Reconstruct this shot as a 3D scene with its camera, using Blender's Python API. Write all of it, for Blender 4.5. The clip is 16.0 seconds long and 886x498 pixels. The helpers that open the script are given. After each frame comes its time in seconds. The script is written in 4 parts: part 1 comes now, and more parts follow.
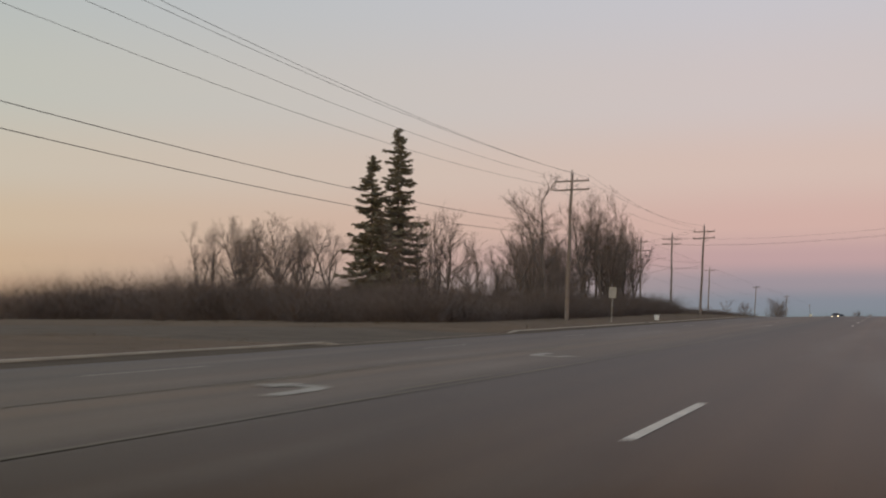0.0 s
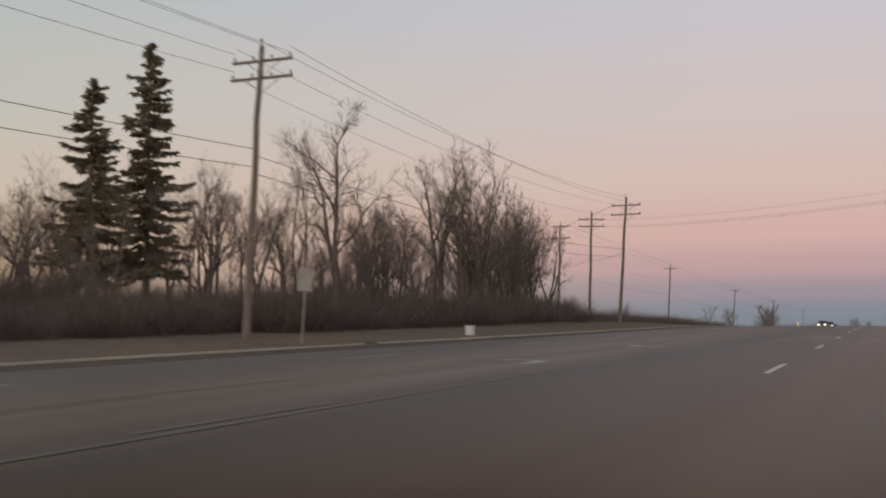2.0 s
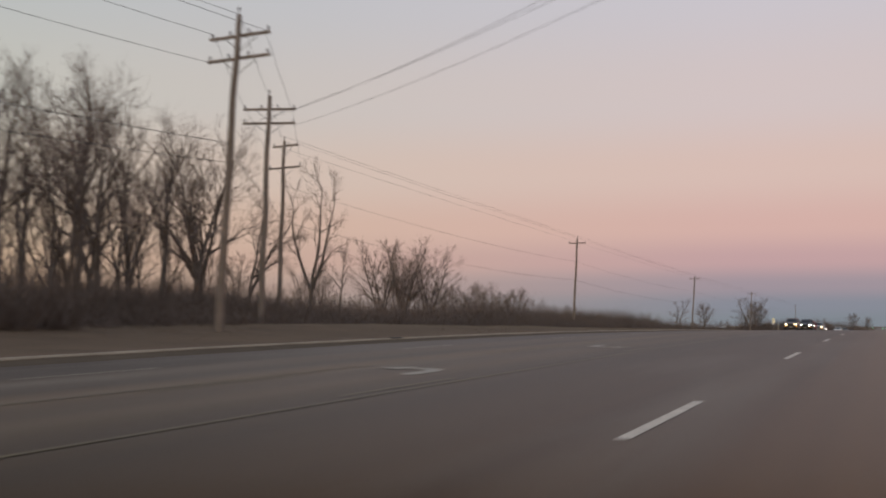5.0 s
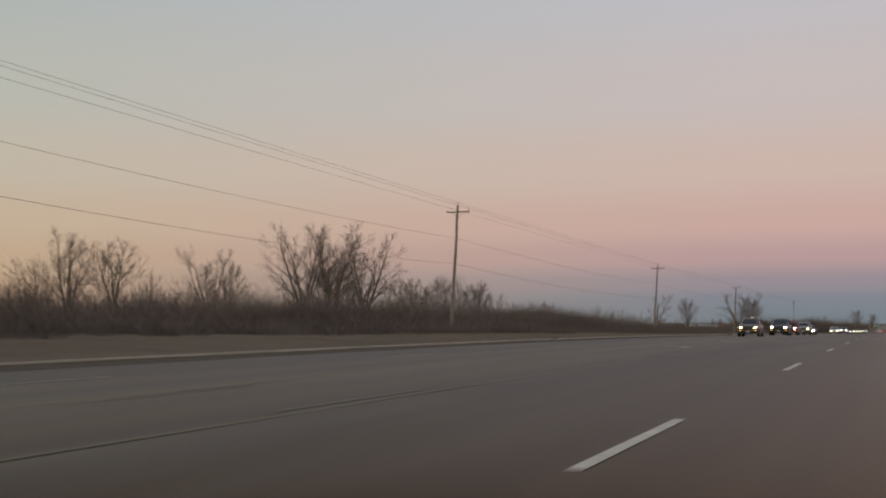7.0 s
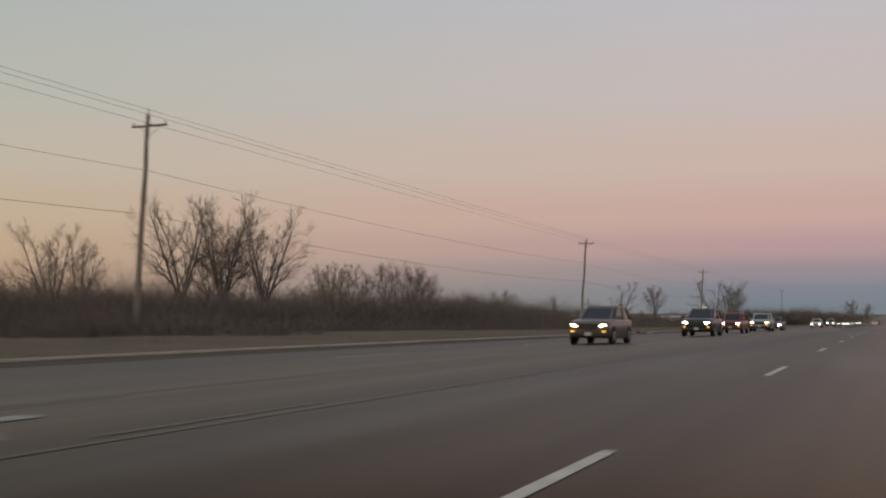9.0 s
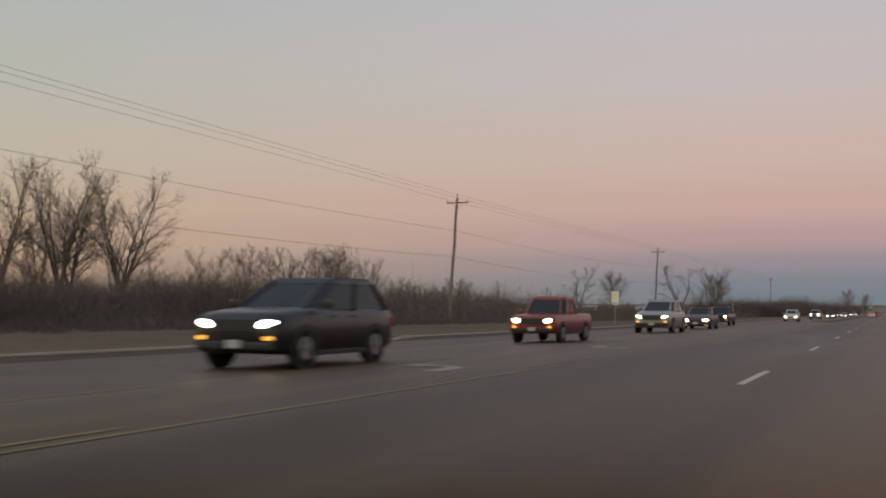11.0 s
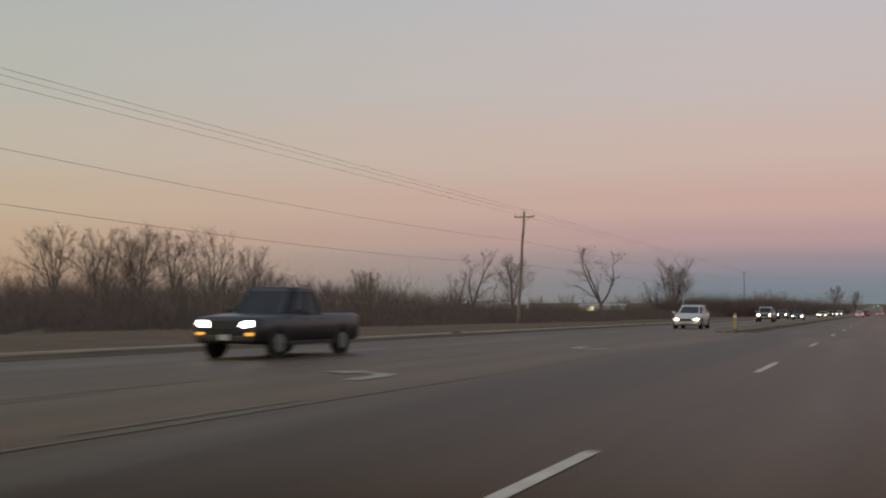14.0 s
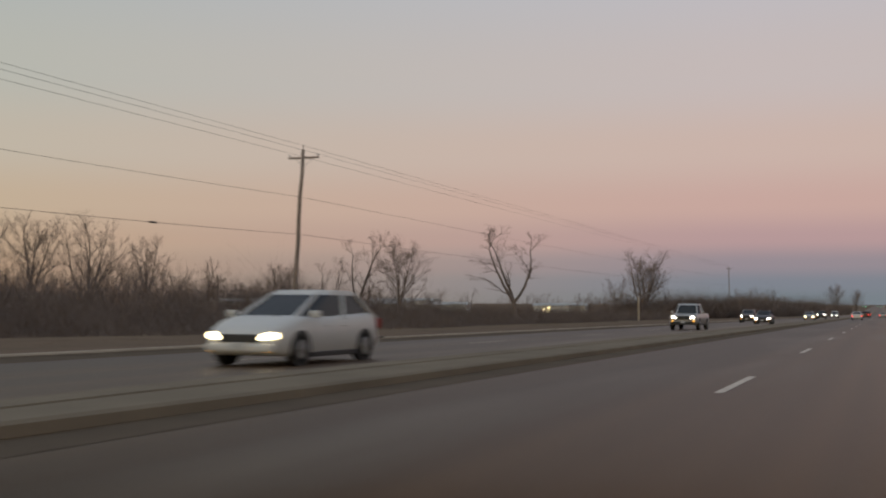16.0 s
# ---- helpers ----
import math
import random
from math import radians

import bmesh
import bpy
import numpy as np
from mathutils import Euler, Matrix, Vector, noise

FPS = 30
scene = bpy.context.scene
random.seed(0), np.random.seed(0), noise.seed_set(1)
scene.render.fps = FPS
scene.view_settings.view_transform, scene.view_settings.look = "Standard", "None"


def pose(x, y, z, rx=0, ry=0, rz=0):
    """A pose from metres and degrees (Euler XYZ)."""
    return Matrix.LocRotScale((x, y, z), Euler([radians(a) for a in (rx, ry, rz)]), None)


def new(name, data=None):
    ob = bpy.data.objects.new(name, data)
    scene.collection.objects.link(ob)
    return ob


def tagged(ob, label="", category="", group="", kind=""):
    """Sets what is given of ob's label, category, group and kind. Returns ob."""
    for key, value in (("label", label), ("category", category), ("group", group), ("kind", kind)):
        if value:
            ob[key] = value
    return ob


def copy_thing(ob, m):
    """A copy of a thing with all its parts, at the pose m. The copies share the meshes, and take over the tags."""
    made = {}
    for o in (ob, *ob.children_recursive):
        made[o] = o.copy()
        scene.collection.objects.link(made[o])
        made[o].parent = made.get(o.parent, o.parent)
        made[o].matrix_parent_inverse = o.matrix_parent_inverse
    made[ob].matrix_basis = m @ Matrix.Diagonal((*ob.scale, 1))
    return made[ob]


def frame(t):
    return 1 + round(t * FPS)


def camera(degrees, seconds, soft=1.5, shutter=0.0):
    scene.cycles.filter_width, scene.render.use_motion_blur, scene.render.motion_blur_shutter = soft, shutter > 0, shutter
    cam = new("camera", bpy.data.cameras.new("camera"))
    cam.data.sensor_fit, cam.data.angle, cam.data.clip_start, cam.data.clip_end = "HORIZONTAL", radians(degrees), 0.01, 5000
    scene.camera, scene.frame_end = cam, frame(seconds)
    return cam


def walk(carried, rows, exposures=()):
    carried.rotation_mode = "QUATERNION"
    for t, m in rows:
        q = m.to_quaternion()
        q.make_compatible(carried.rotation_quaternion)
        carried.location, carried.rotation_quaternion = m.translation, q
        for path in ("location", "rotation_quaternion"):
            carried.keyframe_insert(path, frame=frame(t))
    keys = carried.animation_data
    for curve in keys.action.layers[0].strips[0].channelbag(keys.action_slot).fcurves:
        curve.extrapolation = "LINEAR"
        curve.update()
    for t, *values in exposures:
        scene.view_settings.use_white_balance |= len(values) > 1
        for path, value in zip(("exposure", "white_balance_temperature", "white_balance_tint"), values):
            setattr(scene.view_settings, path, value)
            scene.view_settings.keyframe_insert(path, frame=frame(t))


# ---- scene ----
cam = camera(45.0, 16.0, soft=2.0, shutter=0.4)

# seconds, metres along the road, yaw, pitch: a dashboard camera in the right-hand lane, looking half left
DRIVE = [
    (0.0, -71.08, 22.46, 3.46), (0.5, -57.75, 22.43, 3.65), (1.0, -44.57, 22.42, 3.56), (1.5, -31.81, 22.40, 3.56),
    (2.0, -19.94, 22.40, 3.51), (2.5, -8.40, 22.34, 3.45), (3.0, 3.76, 22.14, 3.36), (3.5, 16.22, 21.96, 3.26),
    (4.0, 28.50, 21.96, 3.34), (4.5, 40.48, 22.14, 3.25), (5.0, 52.40, 22.46, 3.23), (5.2, 57.12, 22.56, 3.18),
    (7.3, 106.86, 22.73, 3.52), (7.5, 111.70, 22.71, 3.52), (8.0, 123.90, 22.70, 3.50), (8.2, 128.80, 22.68, 3.48),
    (10.3, 179.90, 22.44, 3.43), (10.5, 184.92, 22.44, 3.40), (11.0, 197.40, 22.54, 3.29), (11.5, 209.50, 22.61, 3.18),
    (12.0, 221.42, 22.59, 3.18), (12.5, 233.45, 22.50, 3.21), (13.0, 245.80, 22.41, 3.22), (13.5, 258.20, 22.32, 3.22),
    (14.0, 270.40, 22.20, 3.29), (14.5, 282.75, 22.11, 3.29), (15.0, 295.40, 22.04, 3.24), (15.5, 308.12, 22.02, 3.33),
    (15.8, 315.95, 22.22, 3.48), (16.0, 321.10, 22.34, 3.34),
]


def slope(y):
    """Degrees by which the road climbs at y: a gentle rise to a crest, then a long slight fall."""
    if y < -35:
        return 0.60 - 0.35 * min(1.0, (-35 - y) / 40)
    fall = 0.66 * min(1.0, max(0.0, (y - 72) / 45)) * min(1.0, max(0.0, (1300 - y) / 100))
    return 0.60 * min(1.0, max(0.0, (205 - y) / 95)) - fall


CLIMB = [0.0]
for step in range(1, 1601):
    CLIMB.append(CLIMB[-1] + math.tan(radians(slope(-200 + step - 0.5))))


def elev(y):
    """Height of the road at y; level far beyond the crest."""
    k = min(1599.0, max(0.0, y + 200))
    i = int(k)
    return CLIMB[i] + (CLIMB[i + 1] - CLIMB[i]) * (k - i) - CLIMB[500]


walk(cam, [(t, pose(1.98, y, elev(y) + 1.04, 90 + pitch + slope(y), -0.15, yaw)) for t, y, yaw, pitch in DRIVE],
     exposures=[(0.0, 0.0, 6500, 10), (1.5, 0.0, 6500, 11), (3.0, 0.0, 6550, 14), (5.2, 0.02, 6550, 14), (7.3, -0.14, 6500, 9), (16.0, -0.16, 6500, 10)])


# ---- light: the sky after sundown, the sun below the horizon behind and to the left ----
def lin(r, g, b):
    """Linear colour from the usual 0..255 values."""
    def one(c):
        c /= 255
        return c / 12.92 if c < 0.04045 else ((c + 0.055) / 1.055) ** 2.4
    return (one(r), one(g), one(b), 1.0)


world = bpy.data.worlds.new("dusk_sky")
scene.world = world
world.use_nodes = True
wt = world.node_tree
wt.nodes.clear()


def wnode(kind, **props):
    n = wt.nodes.new(kind)
    for key, value in props.items():
        if key == "operation":
            n.operation = value
    return n


def wmath(op, a, b=None, clamp=False):
    n = wnode("ShaderNodeMath", operation=op)
    n.use_clamp = clamp
    for i, v in enumerate((a, b)):
        if v is None:
            continue
        if isinstance(v, (int, float)):
            n.inputs[i].default_value = v
        else:
            wt.links.new(v, n.inputs[i])
    return n.outputs[0]


def wramp(fac, stops):
    n = wnode("ShaderNodeValToRGB")
    n.color_ramp.interpolation = "EASE"
    els = n.color_ramp.elements
    while len(els) < len(stops):
        els.new(0.5)
    for e, (p, c) in zip(els, stops):
        e.position, e.color = p, lin(*c)
    wt.links.new(fac, n.inputs[0])
    return n.outputs[0]


def wmix(fac, a, b):
    n = wnode("ShaderNodeMix")
    n.data_type = "RGBA"
    wt.links.new(fac, n.inputs[0])
    wt.links.new(a, n.inputs[6])
    wt.links.new(b, n.inputs[7])
    return n.outputs[2]


coord = wnode("ShaderNodeTexCoord")
split = wnode("ShaderNodeSeparateXYZ")
wt.links.new(coord.outputs["Generated"], split.inputs[0])
sx, sy, sz = split.outputs
height = wmath("MULTIPLY", sz, 2.0, clamp=True)
# cosine of the bearing to the point opposite the sun, ahead and to the right
flat = wmath("SQRT", wmath("SUBTRACT", 1.0, wmath("MULTIPLY", sz, sz)))
facing = wmath("DIVIDE", wmath("ADD", wmath("MULTIPLY", sx, 0.5), wmath("MULTIPLY", sy, 0.866)), wmath("MAXIMUM", flat, 0.05))
EAST = [(0.0, (126, 135, 142)), (0.03, (133, 138, 148)), (0.065, (157, 146, 153)), (0.11, (191, 160, 160)),
        (0.17, (209, 175, 166)), (0.27, (212, 188, 178)), (0.40, (206, 194, 192)), (0.60, (198, 196, 202)), (1.0, (165, 172, 188))]
NORTH = [(0.0, (186, 153, 128)), (0.05, (194, 163, 134)), (0.10, (202, 175, 145)), (0.17, (203, 183, 157)),
         (0.27, (200, 190, 173)), (0.40, (190, 191, 181)), (0.60, (180, 187, 186)), (1.0, (150, 159, 172))]
WEST = [(0.0, (240, 170, 95)), (0.10, (245, 190, 115)), (0.25, (235, 205, 150)), (0.50, (205, 205, 185)), (1.0, (160, 172, 185))]
east_side = wmath("DIVIDE", wmath("SUBTRACT", facing, 0.22), 0.58, clamp=True)
west_side = wmath("DIVIDE", wmath("SUBTRACT", 0.1, facing), 0.9, clamp=True)
sky = wmix(west_side, wmix(east_side, wramp(height, NORTH), wramp(height, EAST)), wramp(height, WEST))
back = wnode("ShaderNodeBackground")
wt.links.new(sky, back.inputs[0])
# the afterglow behind the camera is brighter than the rest of the sky
wt.links.new(wmath("ADD", 1.0, wmath("MULTIPLY", west_side, 1.0)), back.inputs[1])
wout = wnode("ShaderNodeOutputWorld")
wt.links.new(back.outputs[0], wout.inputs[0])


# ---- materials ----
def material(name, base, rough=0.8, second=None, scale=4.0, bump=0.0, metal=0.0, fine=None, spread=0.5, coat=0.0):
    """A surface of two mixed colours: broad patches, and grain in the fine scale, with relief."""
    m = bpy.data.materials.new(name)
    m.use_nodes = True
    nt = m.node_tree
    p = nt.nodes["Principled BSDF"]
    p.inputs["Roughness"].default_value, p.inputs["Metallic"].default_value = rough, metal
    p.inputs["Coat Weight"].default_value = coat
    if rough >= 0.75:
        p.inputs["Specular IOR Level"].default_value = 0.15
    second = second or tuple(c * 0.75 for c in base)
    where = nt.nodes.new("ShaderNodeTexCoord")
    broad = nt.nodes.new("ShaderNodeTexNoise")
    broad.inputs["Scale"].default_value, broad.inputs["Detail"].default_value = scale, 6.0
    nt.links.new(where.outputs["Object"], broad.inputs["Vector"])
    grain = nt.nodes.new("ShaderNodeTexNoise")
    grain.inputs["Scale"].default_value, grain.inputs["Detail"].default_value = fine or scale * 14, 3.0
    nt.links.new(where.outputs["Object"], grain.inputs["Vector"])
    both = nt.nodes.new("ShaderNodeMath")
    both.operation = "MULTIPLY_ADD"
    nt.links.new(grain.outputs["Fac"], both.inputs[0])
    both.inputs[1].default_value = 0.5
    nt.links.new(broad.outputs["Fac"], both.inputs[2])
    ramp = nt.nodes.new("ShaderNodeMapRange")
    ramp.inputs["From Min"].default_value, ramp.inputs["From Max"].default_value = 0.75 - spread / 2, 0.75 + spread / 2
    nt.links.new(both.outputs[0], ramp.inputs["Value"])
    mix = nt.nodes.new("ShaderNodeMix")
    mix.data_type = "RGBA"
    mix.inputs[6].default_value, mix.inputs[7].default_value = (*base, 1), (*second, 1)
    nt.links.new(ramp.outputs[0], mix.inputs[0])
    nt.links.new(mix.outputs[2], p.inputs["Base Color"])
    if bump:
        b = nt.nodes.new("ShaderNodeBump")
        b.inputs["Strength"].default_value, b.inputs["Distance"].default_value = min(1.0, bump), 0.02
        nt.links.new(grain.outputs["Fac"], b.inputs["Height"])
        nt.links.new(b.outputs[0], p.inputs["Normal"])
    return m


def glowing(name, colour, strength):
    m = bpy.data.materials.new(name)
    m.use_nodes = True
    p = m.node_tree.nodes["Principled BSDF"]
    p.inputs["Base Color"].default_value = (*colour, 1)
    p.inputs["Emission Color"].default_value = (*colour, 1)
    p.inputs["Emission Strength"].default_value = strength
    return m


def low_sheen(m):
    """Polished stones and worn paint: a sheen at low angles only."""
    nt = m.node_tree
    p = nt.nodes["Principled BSDF"]
    p.inputs["Roughness"].default_value = 0.56
    slant = nt.nodes.new("ShaderNodeLayerWeight")
    slant.inputs["Blend"].default_value = 0.5
    sheen = nt.nodes.new("ShaderNodeMapRange")
    sheen.inputs["From Min"].default_value, sheen.inputs["From Max"].default_value = 0.82, 0.97
    sheen.inputs["To Min"].default_value, sheen.inputs["To Max"].default_value = 0.02, 0.52
    nt.links.new(slant.outputs["Facing"], sheen.inputs["Value"])
    nt.links.new(sheen.outputs[0], p.inputs["Specular IOR Level"])
    p.inputs["Specular Tint"].default_value = (1.0, 0.92, 0.85, 1)


def asphalt_material():
    """Worn asphalt: wheel tracks, tar seams and long stains running with the road, aggregate grain."""
    m = bpy.data.materials.new("worn_asphalt")
    m.use_nodes = True
    nt = m.node_tree
    p = nt.nodes["Principled BSDF"]
    low_sheen(m)
    where = nt.nodes.new("ShaderNodeTexCoord")

    def noise_at(sx_, sy_, scale, detail=5.0):
        mp = nt.nodes.new("ShaderNodeMapping")
        mp.inputs["Scale"].default_value = (sx_, sy_, 1)
        nt.links.new(where.outputs["Object"], mp.inputs[0])
        n = nt.nodes.new("ShaderNodeTexNoise")
        n.inputs["Scale"].default_value, n.inputs["Detail"].default_value = scale, detail
        nt.links.new(mp.outputs[0], n.inputs["Vector"])
        return n.outputs["Fac"]

    def blend(fac, a, b, lo, hi):
        r = nt.nodes.new("ShaderNodeMapRange")
        r.inputs["From Min"].default_value, r.inputs["From Max"].default_value = lo, hi
        nt.links.new(fac, r.inputs["Value"])
        n = nt.nodes.new("ShaderNodeMix")
        n.data_type = "RGBA"
        nt.links.new(r.outputs[0], n.inputs[0])
        for sock, v in ((n.inputs[6], a), (n.inputs[7], b)):
            if isinstance(v, tuple):
                sock.default_value = (*v, 1)
            else:
                nt.links.new(v, sock)
        return n.outputs[2]

    tracks = noise_at(1.0, 0.004, 0.62, 3.0)
    stains = noise_at(0.5, 0.05, 1.0, 6.0)
    grain = noise_at(1, 1, 60.0, 2.0)
    colour = blend(tracks, (0.40, 0.319, 0.244), (0.24, 0.188, 0.145), 0.36, 0.62)
    side = nt.nodes.new("ShaderNodeSeparateXYZ")
    nt.links.new(where.outputs["Object"], side.inputs[0])
    lane_tone = nt.nodes.new("ShaderNodeMix")
    lane_tone.data_type = "RGBA"
    lane_tone.blend_type = "MULTIPLY"
    lane_tone.inputs[0].default_value = 1.0
    nt.links.new(colour, lane_tone.inputs[6])
    # lanes differ in tone; the windscreen's dimming on the left is painted in too
    lanes = nt.nodes.new("ShaderNodeValToRGB")
    across = nt.nodes.new("ShaderNodeMapRange")
    across.inputs["From Min"].default_value, across.inputs["From Max"].default_value = -17.0, 5.0
    nt.links.new(side.outputs[0], across.inputs["Value"])
    nt.links.new(across.outputs[0], lanes.inputs[0])
    tints = [(-15.5, (0.142, 0.096, 0.050)), (-12.5, (0.165, 0.113, 0.060)), (-8.6, (0.21, 0.145, 0.078)), (-7.2, (0.295, 0.208, 0.112)), (-4.7, (0.27, 0.191, 0.105)),
             (-3.2, (0.130, 0.087, 0.050)), (-1.2, (0.172, 0.114, 0.068)), (1.5, (0.33, 0.221, 0.147))]
    stops = lanes.color_ramp.elements
    while len(stops) < len(tints):
        stops.new(0.5)
    for stop, (at, tint) in zip(stops, tints):
        stop.position, stop.color = (at + 17.0) / 22.0, (*tint, 1)
    nt.links.new(lanes.outputs[0], lane_tone.inputs[7])
    colour = lane_tone.outputs[2]
    colour = blend(stains, colour, (0.165, 0.132, 0.10), 0.52, 1.0)
    colour = blend(grain, colour, (0.10, 0.081, 0.065), 0.52, 0.85)
    nt.links.new(colour, p.inputs["Base Color"])
    b = nt.nodes.new("ShaderNodeBump")
    b.inputs["Strength"].default_value, b.inputs["Distance"].default_value = 0.4, 0.01
    nt.links.new(grain, b.inputs["Height"])
    nt.links.new(b.outputs[0], p.inputs["Normal"])
    return m


ASPHALT = asphalt_material()
DRY_GRASS = material("dry_winter_grass", (0.15, 0.101, 0.065), 0.95, (0.105, 0.073, 0.049), scale=0.35, fine=9.0, bump=0.8)
STRAW = material("dead_grass_blades", (0.18, 0.125, 0.08), 0.95, (0.12, 0.087, 0.057), scale=0.8)
CONCRETE = material("kerb_concrete", (0.38, 0.315, 0.24), 0.9, (0.25, 0.205, 0.155), scale=0.7, fine=30.0, bump=0.4)
DARK_IRON = material("cast_iron_grate", (0.035, 0.032, 0.03), 0.6, metal=0.6, scale=6.0)
WHITE_LINE = material("worn_white_road_paint", (0.66, 0.57, 0.47), 0.7, (0.33, 0.28, 0.225), scale=2.2, fine=34.0, spread=0.55)
FADED_LINE = material("faded_white_road_paint", (0.36, 0.315, 0.25), 0.75, (0.17, 0.145, 0.112), scale=1.6, fine=26.0)
YELLOW_LINE = material("worn_yellow_road_paint", (0.122, 0.088, 0.04), 0.75, (0.078, 0.058, 0.034), scale=0.12, fine=9.0, spread=0.34)
LESS_WORN_YELLOW = material("less_worn_yellow_road_paint", (0.22, 0.145, 0.036), 0.75, (0.11, 0.079, 0.04), scale=0.2, fine=9.0, spread=0.4)
for line in (WHITE_LINE, FADED_LINE, YELLOW_LINE, LESS_WORN_YELLOW):
    low_sheen(line)
TAR = material("crack_sealing_tar", (0.085, 0.069, 0.057), 0.85, scale=2.0)
BARK = material("grey_brown_bark", (0.19, 0.15, 0.128), 0.95, (0.125, 0.10, 0.087), scale=3.0, bump=0.7)
TWIG = material("bare_twigs", (0.225, 0.173, 0.147), 0.95, (0.165, 0.126, 0.108), scale=1.0)
BRUSH = material("bare_brush_stems", (0.163, 0.126, 0.109), 0.95, (0.113, 0.087, 0.076), scale=0.25)
NEEDLE = material("dark_spruce_needles", (0.21, 0.19, 0.13), 0.95, (0.24, 0.195, 0.14), scale=0.7)
POLE_WOOD = material("weathered_pole_timber", (0.27, 0.215, 0.18), 0.9, (0.185, 0.148, 0.125), scale=1.5, fine=24.0, bump=0.6)
WIRE = material("weathered_power_cable", (0.10, 0.09, 0.085), 0.7, scale=3.0)
MEDIAN_TOP = material("dusty_median_concrete", (0.20, 0.16, 0.112), 0.9, (0.14, 0.112, 0.08), scale=0.6, fine=20.0, bump=0.3)
GUTTER = material("oily_gutter_asphalt", (0.075, 0.053, 0.035), 0.9, (0.105, 0.076, 0.05), scale=0.9, fine=18.0)
GRAVEL = material("dusty_gravel_and_asphalt", (0.13, 0.097, 0.068), 0.9, (0.085, 0.063, 0.045), scale=0.5, fine=25.0, bump=0.5)
PORCELAIN = material("grey_glazed_insulator", (0.22, 0.2, 0.19), 0.3, scale=8.0)
STEEL = material("galvanised_steel", (0.32, 0.31, 0.30), 0.5, (0.24, 0.23, 0.22), metal=0.6, scale=4.0)
SIGN_WHITE = material("reflective_sign_sheet", (0.96, 0.88, 0.64), 0.5, (0.90, 0.82, 0.58), scale=2.0)
SIGN_BLACK = material("sign_print", (0.03, 0.03, 0.03), 0.6, scale=4.0)
POST_YELLOW = material("yellow_plastic_post", (0.48, 0.34, 0.06), 0.55, (0.36, 0.26, 0.06), scale=5.0)
WHITE_PLASTIC = material("white_plastic", (0.72, 0.70, 0.68), 0.5, (0.6, 0.58, 0.56), scale=3.0)


# ---- mesh helpers ----
def mesh_object(name, verts, faces, mat, parent=None, label="", smooth=False):
    me = bpy.data.meshes.new(name)
    me.from_pydata([tuple(v) for v in verts], [], faces)
    if smooth:
        me.shade_smooth()
    me.materials.append(mat)
    ob = new(name, me)
    if parent:
        ob.parent = parent
    if label:
        tagged(ob, label)
    return ob


def part(name, bm, mat, parent=None, label="", smooth=False):
    me = bpy.data.meshes.new(name)
    bm.normal_update()
    bm.to_mesh(me)
    bm.free()
    if smooth:
        me.shade_smooth()
    me.materials.append(mat)
    ob = new(name, me)
    if parent:
        ob.parent = parent
    if label:
        tagged(ob, label)
    return ob


def empty(name, at=(0, 0, 0), turn=0.0):
    ob = new(name)
    ob.matrix_basis = pose(*at, 0, 0, turn)
    return ob


def box(bm, centre, size, bevel=0.0, turn=0.0):
    made = bmesh.ops.create_cube(bm, size=1.0)["verts"]
    m = pose(*centre, 0, 0, turn) @ Matrix.Diagonal((*size, 1))
    bmesh.ops.transform(bm, matrix=m, verts=made)
    if bevel:
        edges = list({e for v in made for e in v.link_edges})
        bmesh.ops.bevel(bm, geom=edges, offset=bevel, segments=2, affect="EDGES", profile=0.6)


def rod(bm, a, b, r0, r1, sides=8):
    a, b = Vector(a), Vector(b)
    turn = (b - a).to_track_quat("Z", "Y").to_matrix().to_4x4()
    m = Matrix.Translation((a + b) / 2) @ turn
    bmesh.ops.create_cone(bm, cap_ends=True, segments=sides, radius1=r0, radius2=r1, depth=(b - a).length, matrix=m)


class Sticks:
    """Collects tapered sticks (tubes) and flat twigs for one mesh."""

    def __init__(self):
        self.v, self.f = [], []

    def tube(self, points, radii, sides):
        first = len(self.v)
        for i, (p, r) in enumerate(zip(points, radii)):
            d = (points[min(i + 1, len(points) - 1)] - points[max(i - 1, 0)]).normalized()
            s = d.orthogonal().normalized()
            u = d.cross(s)
            for k in range(sides):
                a = 2 * math.pi * k / sides
                self.v.append(p + (s * math.cos(a) + u * math.sin(a)) * r)
        for i in range(len(points) - 1):
            for k in range(sides):
                a, b = first + i * sides + k, first + i * sides + (k + 1) % sides
                self.f.append((a, b, b + sides, a + sides))

    def twig(self, a, b, w):
        d = b - a
        s = d.cross(Vector((random.gauss(0, 1), random.gauss(0, 1), random.gauss(0, 1)))).normalized() * w
        n = len(self.v)
        self.v += [a - s, a + s, b]
        self.f.append((n, n + 1, n + 2))


# ---- the ground, the road and its edges ----
KERB_L, KERB_R = -16.3, 4.95


def crown(x):
    """The far half of the road falls gently away from the middle to its gutter."""
    return -0.015 * min(10.7, max(0.0, -5.6 - x))


def smooth(a, b, v):
    t = min(1.0, max(0.0, (v - a) / (b - a)))
    return t * t * (3 - 2 * t)


# openings in the far kerb: a side street, a driveway and a field entrance (from, to, how far back they run)
MOUTHS = [(-38.0, -16.5, 140.0), (230.6, 237.4, 30.0), (255.0, 259.5, 24.0)]


def mouth(x, y):
    """How far the ground gives way to a side street or driveway at this place, 0 to 1."""
    return max(smooth(a - 0.5, a + 3.0, y) * (1 - smooth(b - 3.0, b + 0.5, y)) * (1 - smooth(run - 8, run, KERB_L - x)) for a, b, run in MOUTHS)


